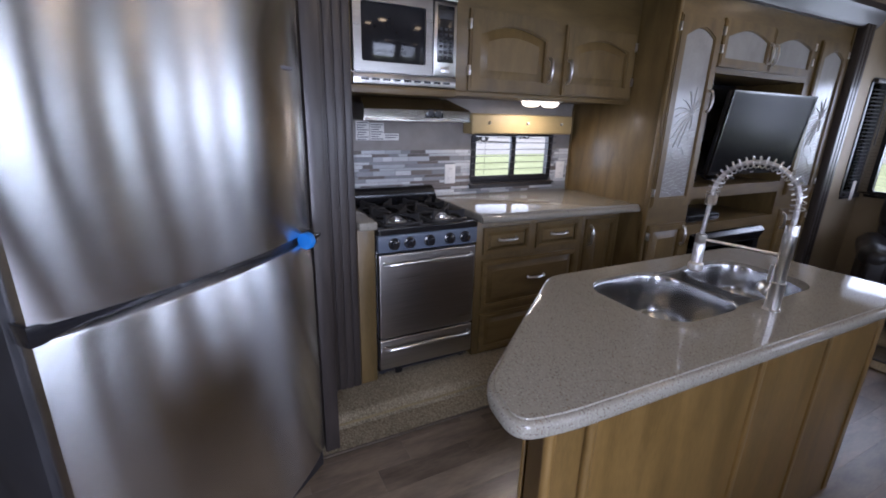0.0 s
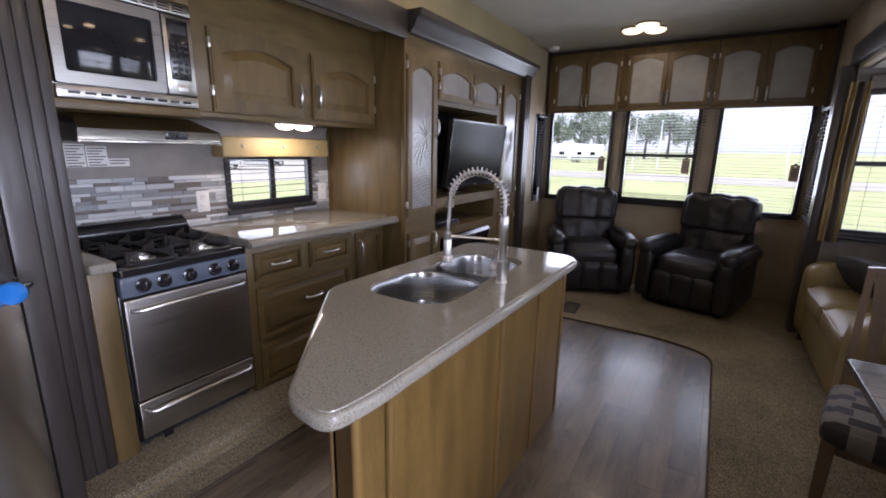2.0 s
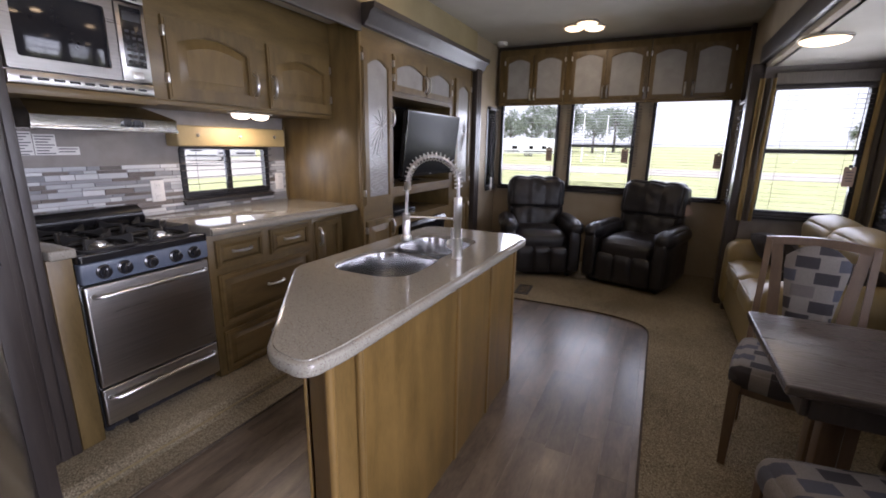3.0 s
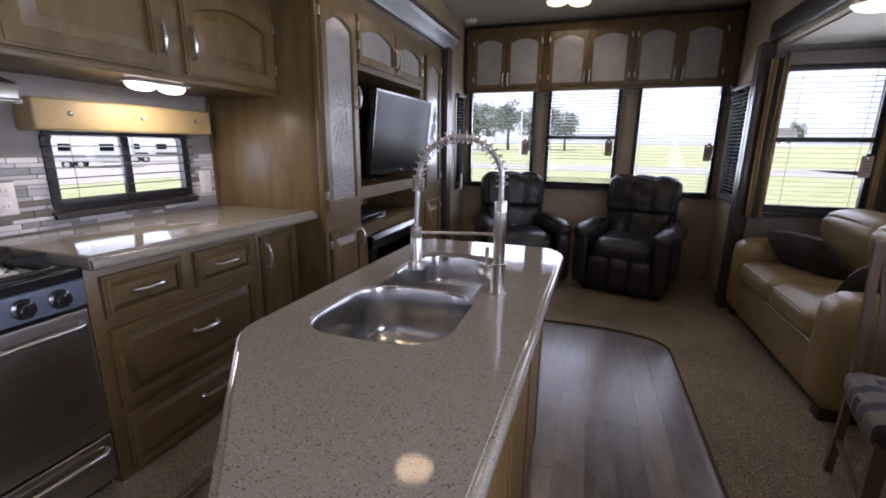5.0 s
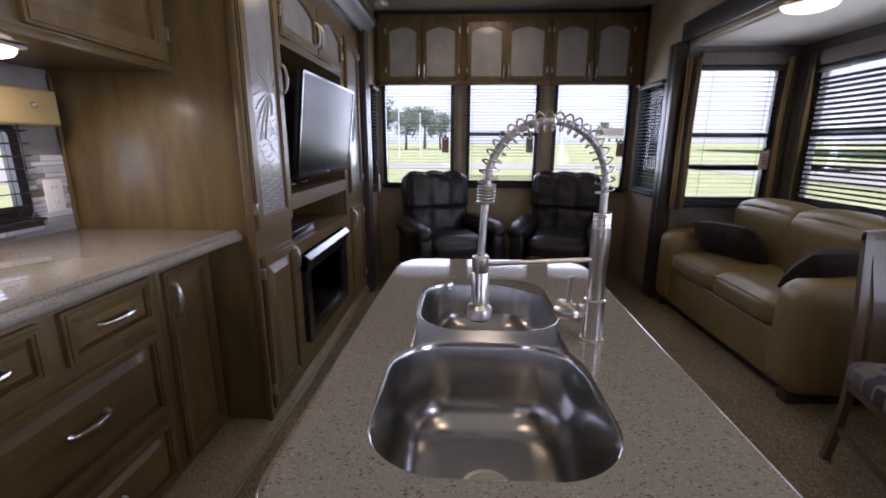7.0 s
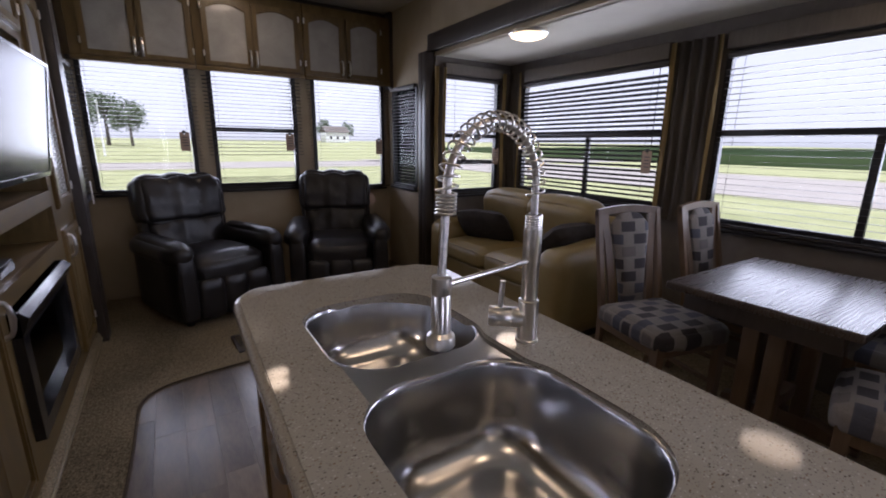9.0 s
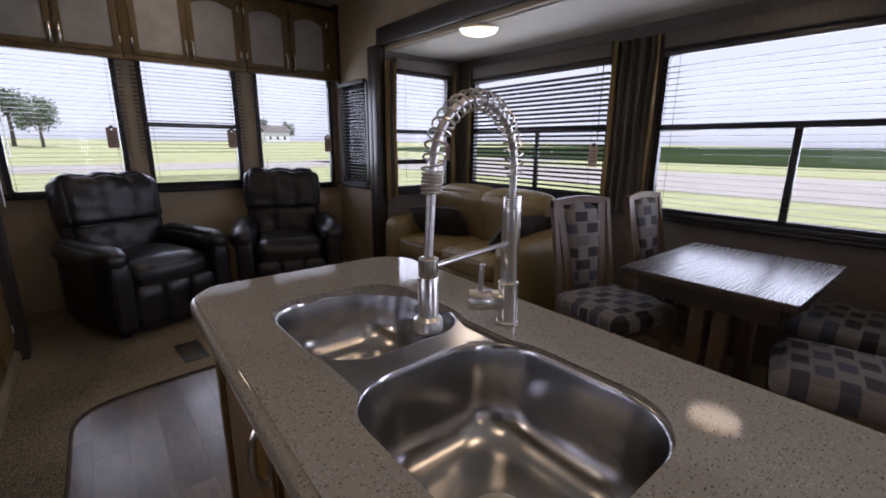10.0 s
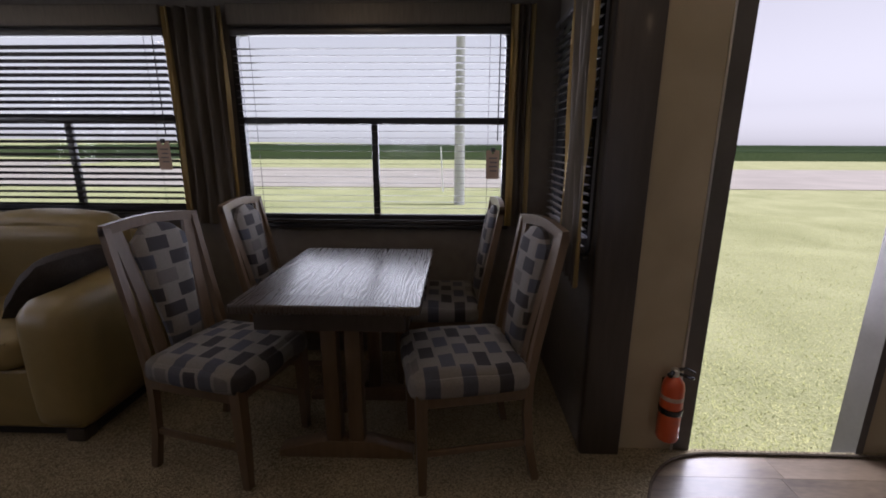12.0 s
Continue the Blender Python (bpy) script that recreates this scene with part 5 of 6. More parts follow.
solid("rear_cabinet_filler", box(5.905, REAR_X - 0.002, 0.022, 0.058, 1.80, ROOF - 0.002, 0.003), DARKWOOD, "dark filler strip beside the overhead cabinets", "panel")

# ---- recliners ----


def recliner(at, label):
    r = thing("recliner", label, "recliner", "recliners", at=at)
    part("base", box(-0.30, 0.34, -0.36, 0.36, 0.03, 0.24, 0.03, 3), LEATHER, r)
    for x in (-0.26, 0.28):
        for y in (-0.30, 0.30):
            part("foot", lathe([(0.025, 0), (0.03, 0.032)], 12, m=pose(x, y, 0)), PLASTIC, r)
    part("seat", cushion(-0.22, 0.36, -0.265, 0.265, 0.22, 0.47, 0.035, 0.07), LEATHER, r)
    fo = None
    for k in range(3):
        fo = cushion(0.325, 0.405, -0.262 + 0.175 * k, -0.087 + 0.175 * k, 0.05, 0.325, 0.012, 0.03, 6, fo)
    part("footrest", fo, LEATHER, r)
    for s in (-1, 1):
        a = cushion(-0.32, 0.36, s * 0.332 - 0.065, s * 0.332 + 0.065, 0.05, 0.555, 0.012, 0.05, 8)
        a = cushion(-0.30, 0.405, s * 0.338 - 0.085, s * 0.338 + 0.085, 0.44, 0.60, 0.020, 0.075, 8, a)
        arm = part("arm", a, LEATHER, r)
        part("arm_front", cushion(0.375, 0.415, s * 0.332 - 0.055, s * 0.332 + 0.055, 0.08, 0.50, 0.010, 0.02, 6), LEATHER, arm)
    lean = Matrix.Rotation(radians(-13), 4, "Y")
    def channels(b, depth):
        for v in b.verts:
            g = min(abs(v.co.y - q) for q in (-0.10, 0.10))
            if v.co.x > -0.02:
                v.co.x -= depth * math.exp(-(g / 0.022) ** 2)
            if v.co.z > 0.9:
                v.co.z -= depth * 0.8 * math.exp(-(g / 0.03) ** 2)
            v.co += Vector((1, 0.5, 0.6)) * 0.018 * noise.noise(v.co * 8.0) + Vector((0.8, 0.2, 0.4)) * 0.009 * noise.noise(Vector((v.co.x * 20, v.co.y * 34, v.co.z * 16)))
        return moved(b, pose(-0.20, 0, 0.06) @ lean @ pose(0.0, 0, -0.02))
    part("lower_back", channels(cushion(-0.10, 0.085, -0.295, 0.295, 0.34, 0.70, 0.035, 0.07, 22), 0.010), LEATHER, r, "three-channel lower back")
    part("upper_back", channels(cushion(-0.12, 0.130, -0.302, 0.302, 0.60, 0.975, 0.036, 0.075, 22), 0.012), LEATHER, r, "puffy three-channel headrest")
    part("back_shell", moved(box(-0.16, -0.09, -0.28, 0.28, 0.18, 0.90, 0.03, 3), pose(-0.20, 0, 0.06) @ lean), LEATHER, r)
    if "sofa" in label:
        part("card_tag", moved(box(-0.001, 0.001, -0.04, 0.04, -0.05, 0.05, 0), pose(-0.30, 0.335, 0.74, 30, 0, 20)), TAGPAPER, r, "tan folded sales card")
    return r


recliner(pose(5.50, 1.83, 0.010, 0, 0, 180 + 22), "black leather recliner with a tufted back, angled towards the room")
recliner(pose(5.50, 0.79, 0.010, 0, 0, 180 - 17), "black leather recliner with a tufted back, beside the sofa")

# ---- sofa ----
so = thing("sofa", "tan leather two-seat sofa with rounded back cushions", "sofa", at=pose(0, 0, 0.010))
SX0, SX1, SF = 3.52, 5.085, 0.075
part("base", box(SX0 + 0.03, SX1 - 0.03, DINE_Y + 0.14, SF - 0.01, 0.06, 0.33, 0.02, 3), TANLEATHER, so)
part("plinth", box(SX0 + 0.05, SX1 - 0.05, DINE_Y + 0.2, SF - 0.06, 0.0, 0.06, 0.003), PLASTIC, so)
for x in (SX0 + 0.08, SX1 - 0.08):
    part("foot", box(x - 0.04, x + 0.04, SF - 0.08, SF - 0.01, 0.0, 0.06, 0.008), DARKWOOD, so)
for k in range(2):
    x0 = SX0 + 0.235 + k * 0.555
    c = part("seat_cushion", cushion(x0, x0 + 0.552, DINE_Y + 0.32, SF + 0.005, 0.32, 0.475, 0.028, 0.05, 10), TANLEATHER, so)
    part("piping", tube([(x0 + 0.03, SF + 0.008, 0.452), (x0 + 0.15, SF + 0.018, 0.463), (x0 + 0.40, SF + 0.018, 0.463), (x0 + 0.52, SF + 0.008, 0.452)], 0.005, 6), TANLEATHER, c)
    bc = cushion(x0 - 0.06, x0 + 0.60, -0.11, 0.12, 0.0, 0.485, 0.032, 0.075, 14)
    for v in bc.verts:
        u = (v.co.x - x0 - 0.27) / 0.33
        if v.co.z > 0.2:
            v.co.z -= 0.020 * abs(u) ** 3 * (v.co.z - 0.2) / 0.28
    part("back_cushion", moved(bc, pose(0, DINE_Y + 0.27, 0.40, -9, 0, 0)), TANLEATHER, so)
part("back_frame", box(SX0 + 0.05, SX1 - 0.05, DINE_Y + 0.02, DINE_Y + 0.20, 0.06, 0.76, 0.05, 4), TANLEATHER, so)
for x0 in (SX0, SX1 - 0.235):
    a = cushion(x0, x0 + 0.235, DINE_Y + 0.10, SF + 0.012, 0.055, 0.615, 0.020, 0.075, 10)
    for v in a.verts:
        f = (v.co.y - SF) / (DINE_Y - SF)
        if v.co.z > 0.4:
            v.co.z += 0.10 * max(0, f - 0.25)
    part("arm", a, TANLEATHER, so)


def pillow(at, w, h, label):
    b = bmesh.new()
    n = 18
    for s in (1, -1):
        grid = [[b.verts.new((w * (i / n - 0.5) * (1 - 0.10 * (2 * j / n - 1) ** 2 * 0.9), s * 0.075 * ((1 - (2 * i / n - 1) ** 4) * (1 - (2 * j / n - 1) ** 4)) ** 0.6, h * (j / n - 0.5) * (1 - 0.10 * (2 * i / n - 1) ** 2))) for i in range(n + 1)] for j in range(n + 1)]
        for j in range(n):
            for i in range(n):
                b.faces.new((grid[j][i], grid[j][i + 1], grid[j + 1][i + 1], grid[j + 1][i]))
    bmesh.ops.remove_doubles(b, verts=b.verts[:], dist=1e-4)
    for v in b.verts:
        v.co += Vector((0.3, 1, 0.3)) * 0.010 * noise.noise(v.co * 14)
    solid("throw_pillow", b, FUR, label, "pillow", "throw pillows", at=at)


pillow(pose(4.64, -0.20, 0.60, -38, 3, 18), 0.50, 0.36, "dark brown plush pillow leaning on the sofa back")
pillow(pose(3.82, -0.30, 0.615, -42, 0, 84), 0.52, 0.38, "dark brown plush pillow beside the sofa arm")

# ---- dinette ----
TZ = 0.72
tb = thing("dining_table", "dark oak dining table with a grained top", "table", at=pose(2.445, -0.112, 0.010))
part("tabletop", prism(rounded(-0.318, 0.318, -0.405, 0.405, 0.012, 3), TZ - 0.04, TZ - 0.008, 0.007, 3), TABLEWOOD, tb)
for y in (-0.34, 0.34):
    part("apron", box(-0.26, 0.26, y - 0.01, y + 0.01, TZ - 0.12, TZ - 0.04, 0.003), DARKWOOD, tb)
for x in (-0.26, 0.26):
    part("side_apron", box(x - 0.01, x + 0.01, -0.33, 0.33, TZ - 0.12, TZ - 0.04, 0.003), DARKWOOD, tb)
for y in (-0.20, 0.20):
    for x in (-0.045, 0.045):
        part("post", box(x - 0.03, x + 0.03, y - 0.03, y + 0.03, 0.07, TZ - 0.04, 0.006), CHAIRWOOD, tb)
    part("foot_rail", prism([(-0.27, 0), (0.27, 0), (0.27, 0.03), (0.10, 0.075), (-0.10, 0.075), (-0.27, 0.03)], y - 0.035, y + 0.035, 0.005, m=ALONG_X), CHAIRWOOD, tb)
part("stretcher", box(-0.025, 0.025, -0.17, 0.17, 0.16, 0.22, 0.005), CHAIRWOOD, tb)


def dining_chair():
    """Faces local +x."""
    c = thing("dining_chair", "brown wooden dining chair with block pattern upholstery", "chair", "dinette chairs")
    seat = cushion(-0.20, 0.222, -0.208, 0.208, 0.380, 0.468, 0.022, 0.030, 14)
    for v in seat.verts:
        v.co.z += (0.010 * noise.noise(v.co * 7.0) if v.co.z > 0.43 else 0.012 * math.sin(v.co.y * 30) * math.cos(v.co.x * 24))
    part("seat", seat, FABRIC_SEAT, c, "padded seat in grey block weave")
    for y in (-0.185, 0.185):
        part("side_rail", box(-0.185, 0.185, y - 0.012, y + 0.012, 0.345, 0.405, 0.004), CHAIRWOOD, c)
    for x in (-0.18, 0.185):
        part("cross_rail", box(x - 0.012, x + 0.012, -0.17, 0.17, 0.345, 0.405, 0.004), CHAIRWOOD, c)
    for y in (-0.185, 0.185):
        part("front_leg", loft([[(0.19 + sx * s, y + sy * s, z) for sx, sy in ((-1, -1), (1, -1), (1, 1), (-1, 1))] for z, s in ((0, 0.014), (0.2, 0.019), (0.405, 0.021))]), CHAIRWOOD, c)
        pts = ((0.0, -0.235), (0.15, -0.205), (0.30, -0.192), (0.42, -0.195), (0.55, -0.215), (0.70, -0.245), (0.85, -0.275), (0.935, -0.290))
        part("back_post", loft([[(x + sx * 0.015, y + sy * 0.013, z) for sx, sy in ((-1, -1), (1, -1), (1, 1), (-1, 1))] for z, x in pts]), CHAIRWOOD, c)
    rail = [(-0.288 - 0.012 * math.cos(math.pi * (i / 10 - 0.5)), -0.198 + 0.396 * i / 10, 0.935 + 0.016 * math.sin(math.pi * i / 10)) for i in range(11)]
    part("top_rail", loft([[(x - 0.014, y, z - 0.025), (x + 0.014, y, z - 0.025), (x + 0.012, y, z + 0.012), (x - 0.012, y, z + 0.012)] for x, y, z in rail]), CHAIRWOOD, c)
    b = bmesh.new()
    n, rows = 10, []
    for s in (1, -1):
        g = []
        for j in range(n + 1):
            t = j / n
            z = 0.455 + 0.462 * t
            hw = 0.072 + 0.056 * t ** 1.3 if t < 0.86 else 0.118 - 0.055 * ((t - 0.86) / 0.14) ** 2
            x = -0.200 - 0.080 * (max(z - 0.46, 0) / 0.46) ** 1.1
            g.append([b.verts.new((x + s * (0.008 + 0.022 * math.sqrt(max(0, (1 - (2 * i / n - 1) ** 4) * (1 - (2 * t - 1) ** 6)))), hw * (2 * i / n - 1), z + 0.012 * (1 - (2 * i / n - 1) ** 2) * (t > 0.85))) for i in range(n + 1)])
        rows.append(g)
        for j in range(n):
            for i in range(n):
                b.faces.new((g[j][i], g[j][i + 1], g[j + 1][i + 1], g[j + 1][i]))
    for j in range(n):
        for i in (0, n):
            b.faces.new((rows[0][j][i], rows[0][j + 1][i], rows[1][j + 1][i], rows[1][j][i]))
    for i in range(n):
        for j in (0, n):
            b.faces.new((rows[0][j][i], rows[0][j][i + 1], rows[1][j][i + 1], rows[1][j][i]))
    for y in (-0.137, 0.137):
        part("back_slat", loft([[(x + sx * 0.007, y * f + sy * 0.022, z) for sx, sy in ((-1, -1), (1, -1), (1, 1), (-1, 1))] for z, x, f in ((0.43, -0.197, 0.86), (0.55, -0.215, 0.88), (0.70, -0.245, 0.95), (0.85, -0.275, 1.05), (0.925, -0.288, 1.12))]), CHAIRWOOD, c)
    part("back_pad", b, FABRIC_BACK, c, "padded back in grey block weave")
    part("stretcher", box(-0.21, 0.18, -0.192, -0.178, 0.15, 0.175, 0.003), CHAIRWOOD, c)
    part("stretcher", box(-0.21, 0.18, 0.178, 0.192, 0.15, 0.175, 0.003), CHAIRWOOD, c)
    return c


chair = dining_chair()
chair.matrix_basis = pose(2.90, 0.06, 0.010, 0, 0, 180 - 14)
for x, y, a in ((2.80, -0.53, 180), (1.98, 0.07, 12), (2.10, -0.555, 2)):
    copy_thing(chair, pose(x, y, 0.010, 0, 0, a))

# ---- lamps on the ceilings ----


def dome(at, label, energy, r=0.10, tone=(1.0, 0.80, 0.50)):
    l = thing("ceiling_light", label, "ceiling light", "ceiling lights", at=at)
    part("ring", lathe([(r, 0), (r, -0.012), (r * 0.92, -0.018)], 28), CHROME, l)
    part("diffuser", lathe([(r * 0.93, -0.012), (r * 0.86, -0.028), (r * 0.6, -0.040), (r * 0.3, -0.045), (0.001, -0.046)], 28), DOMEGLOW, l, "glowing warm diffuser")
    lamp = new("ceiling_bulb", bpy.data.lights.new("ceiling_bulb", "AREA"))
    lamp.data.shape, lamp.data.size, lamp.data.energy, lamp.data.color = "DISK", r * 1.8, energy, tone
    lamp.matrix_world = at @ pose(0, 0, -0.055)


dome(pose(4.10, -0.08, SLIDE_ROOF), "lit round dome light in the slide ceiling", 0.6, 0.13)
dome(pose(2.50, -0.40, SLIDE_ROOF), "lit round dome light over the dinette", 0.2, 0.14)
for x, y in ((5.40, 1.58), (5.46, 1.40), (5.28, 1.44)):
    dome(pose(x, y, ROOF), "lit dome light of the lounge ceiling cluster", 0.30, 0.10, (1.0, 0.76, 0.44))
# positions assumed; the lamp at x 0.4 is unseen, added for fill light
for x, y, e in ((2.0, 1.05, 0.8), (2.0, 2.10, 0.6), (3.4, 1.05, 0.8), (3.4, 2.10, 0.6), (1.55, 0.55, 0.6), (0.4, 2.0, 0.5)):
    dome(pose(x, y, ROOF), "lit dome light over the kitchen, position assumed", e * 0.8, 0.13, (1.0, 0.70, 0.34))
det = thing("smoke_detector", "white round smoke detector at the ceiling", "smoke detector", at=pose(5.78, 2.44, ROOF))
part("case", lathe([(0.06, 0), (0.06, -0.02), (0.05, -0.035), (0.001, -0.038)], 24), WHITEPL, det)

# ---- entry ----
ed = thing("door_1", "dark grey metal frame of the open entry door", "door", kind="structure")
part("frame", plate([(0.345, -0.14), (1.112, -0.14), (1.112, 1.995), (0.345, 1.995)], [[(0.375, -0.11), (0.375, 1.965), (1.046, 1.965), (1.046, -0.11)]], -0.075, 0.028, m=ALONG_X), surface("grey_door_frame", (0.08, 0.074, 0.068), (0.12, 0.112, 0.104), 6, rough=0.4), ed)
part("screen_track", box(1.112, 1.120, 0.0215, 0.030, -0.04, 1.90, 0.002), CHROME, ed, "slim pale screen door track")
part("strike", box(1.042, 1.048, -0.045, -0.02, 0.78, 0.86, 0.002), CHROME, ed)
part("threshold", box(0.36, 1.08, -0.10, -0.03, -0.11, -0.085, 0.006), CHROME, ed)
ext = thing("fire_extinguisher", "red fire extinguisher in a black wall bracket", "fire extinguisher", at=pose(1.170, 0.075, 0.100))
part("cylinder", lathe([(0.001, 0), (0.036, 0.002), (0.041, 0.012), (0.041, 0.225), (0.036, 0.25), (0.022, 0.268), (0.014, 0.275)], 24), RED, ext)
part("valve", lathe([(0.015, 0.272), (0.015, 0.30), (0.010, 0.305)], 14), CHROME, ext)
part("lever", tube([(-0.01, 0.0, 0.30), (-0.03, 0.02, 0.315), (-0.055, 0.035, 0.305)], 0.006, 8), BLACK, ext)
part("grip", tube([(-0.01, 0.0, 0.285), (-0.055, 0.035, 0.28)], 0.006, 8), BLACK, ext)
part("nozzle", tube([(0.01, 0.005, 0.292), (0.030, 0.02, 0.285)], [0.008, 0.011], 10), BLACK, ext)
part("strap", lathe([(0.043, 0.12), (0.044, 0.122), (0.044, 0.143), (0.043, 0.145)], 24), BLACK, ext)
part("bracket", box(-0.02, 0.02, -0.054, -0.042, 0.02, 0.24, 0.003), BLACK, ext)
part("instruction_bar", lathe([(0.0415, 0.180), (0.0418, 0.181), (0.0418, 0.196), (0.0415, 0.197)], 24), TAGPAPER, ext, "pale instruction label")

# ---- outdoors ----
GZ = -0.95
bm = bmesh.new()
span = [-900 * (1 - i / 32) ** 3 if i < 32 else 900 * ((i - 32) / 32) ** 3 for i in range(65)]
gv = [[bm.verts.new((x, y, GZ + (0.0 if y > -62 else 0.012 * (-62 - y) * (1 if y > -300 else 300 / -y)) * 0.5 + (0.016 * (x - 60) if 60 < x < 300 else (3.84 if x >= 300 else 0)))) for y in span] for x in span]
for i in range(64):
    for j in range(64):
        bm.faces.new((gv[i][j], gv[i + 1][j], gv[i + 1][j + 1], gv[i][j + 1]))
solid("ground", bm, GRASS, "mown lawn reaching to the horizon", "grass", kind="structure")
rng = np.random.default_rng(41)
n = 60000
away, bearing = 0.4 + 15 * rng.random(n) ** 1.1, rng.uniform(-3.05, -1.2, n)
root = np.stack([0.7 + away * np.cos(bearing), -0.3 + away * np.sin(bearing), np.full(n, GZ)], 1)
turn, lean, tall = rng.uniform(0, 6.283, n), rng.uniform(0.01, 0.06, n), rng.uniform(0.008, 0.028, n)
wide = np.stack([np.cos(turn), np.sin(turn), 0 * turn], 1) * rng.uniform(0.003, 0.006, n)[:, None]
tip = root + np.stack([-np.sin(turn) * lean, np.cos(turn) * lean, tall], 1)
blades = bpy.data.meshes.new("grass")
blades.from_pydata(np.stack([root - wide, root + wide, tip], 1).reshape(-1, 3).tolist(), [], np.arange(3 * n).reshape(-1, 3).tolist())
blades.materials.append(BLADE)
tagged(new("grass", blades), "short sunlit grass blades outside the entry door", "grass", kind="stuff")
solid("gravel_road", box(-300, 300, -40, -21, GZ - 0.2, GZ + 0.03, 0), GRAVEL, "pale gravel road past the lawn", "road", kind="structure")
solid("gravel_lane", box(44, 58, -300, 40, GZ - 0.2, GZ + 0.03, 0), GRAVEL, "pale gravel lane behind the trailer", "road", kind="structure")
crop = bmesh.new()
random.seed(4)
for k in range(110):
    y = -64 - k * 1.9
    zz = GZ + 0.006 * (-62 - y)
    for sgn in (0,):
        xs2 = [-340 + 680 * i / 34 for i in range(35)]
        lo = [crop.verts.new((x, y, zz - 0.3)) for x in xs2]
        hi = [crop.verts.new((x, y + random.uniform(-0.3, 0.3), zz + 1.25 + random.uniform(-0.12, 0.12))) for x in xs2]
        bk = [crop.verts.new((x, y - 1.2, zz - 0.3)) for x in xs2]
        for i in range(34):
            crop.faces.new((lo[i], lo[i + 1], hi[i + 1], hi[i]))
            crop.faces.new((hi[i], hi[i + 1], bk[i + 1], bk[i]))
solid("crop_field", crop, CORN, "green crop rows across the road", "crop field", kind="stuff")


def tree(x, y, h, seed, z=GZ, label="leafy green tree beyond the lawn"):
    rnd = random.Random(seed)
    t = thing("tree", label, "tree", "trees", at=pose(x, y, z, 0, 0, rnd.uniform(0, 360)))
    b = tube([(0, 0, -0.2), (0.1, 0.05, h * 0.25), (0.0, 0.1, h * 0.55), (0.05, 0, h * 0.8)], [h * 0.035, h * 0.026, h * 0.018, h * 0.006], 8)
    tips = []
    for i in range(9):
        a, z0 = rnd.uniform(0, 6.28), h * rnd.uniform(0.25, 0.6)
        e = Vector((math.cos(a) * h * rnd.uniform(0.18, 0.32), math.sin(a) * h * rnd.uniform(0.18, 0.32), z0 + h * rnd.uniform(0.12, 0.3)))
        tips.append(e)
        b = tube([(0, 0.05, z0), tuple(e * 0.55 + Vector((0, 0, z0 * 0.42))), tuple(e)], [h * 0.012, h * 0.008, h * 0.003], 6, b)
    part("trunk", b, BARK, t)
    cr = bmesh.new()
    tips += [Vector((rnd.gauss(0, h * 0.1), rnd.gauss(0, h * 0.1), h * rnd.uniform(0.6, 0.95))) for _ in range(8)]
    for _ in range(26):
        a, u = rnd.uniform(0, 6.28), rnd.uniform(0.1, 1) ** 0.5
        w = rnd.uniform(-1, 1)
        k = math.sqrt(1 - w * w) * u * h * 0.36
        tips.append(Vector((math.cos(a) * k, math.sin(a) * k, h * (0.62 + 0.30 * w * u))))
    for e in tips:
        for _ in range(70):
            p = e + Vector((rnd.gauss(0, 1), rnd.gauss(0, 1), rnd.gauss(0, 0.8))) * h * 0.055
            s = h * rnd.uniform(0.012, 0.03)
            u = Vector((rnd.gauss(0, 1), rnd.gauss(0, 1), rnd.gauss(0, 1))).normalized()
            w = u.orthogonal().normalized()
            q = u.cross(w)
            vs = [cr.verts.new(p + w * s), cr.verts.new(p + q * s * 0.6), cr.verts.new(p - w * s), cr.verts.new(p - q * s * 0.6)]
            cr.faces.new(vs)
    part("crown", cr, LEAF, t, smooth=False)


for k, (yaw, dist, h) in enumerate(((12.5, 88, 9.5), (10.0, 96, 11.0), (7.4, 92, 9.0), (5.0, 98, 10.5), (3.0, 94, 8.5), (14.8, 90, 10.0), (17.5, 95, 9.0), (-17.2, 250, 12), (-19.8, 255, 11), (21, 92, 10))):
    a = radians(yaw)
    if dist < 200:
        dist, h = dist * 1.35, h * 1.25
    x, y = 1.2 + dist * math.cos(a), 1.4 + dist * math.sin(a)
    tree(x, y, h, k + 3, GZ + (0.016 * (x - 60) if x < 300 else 3.8))


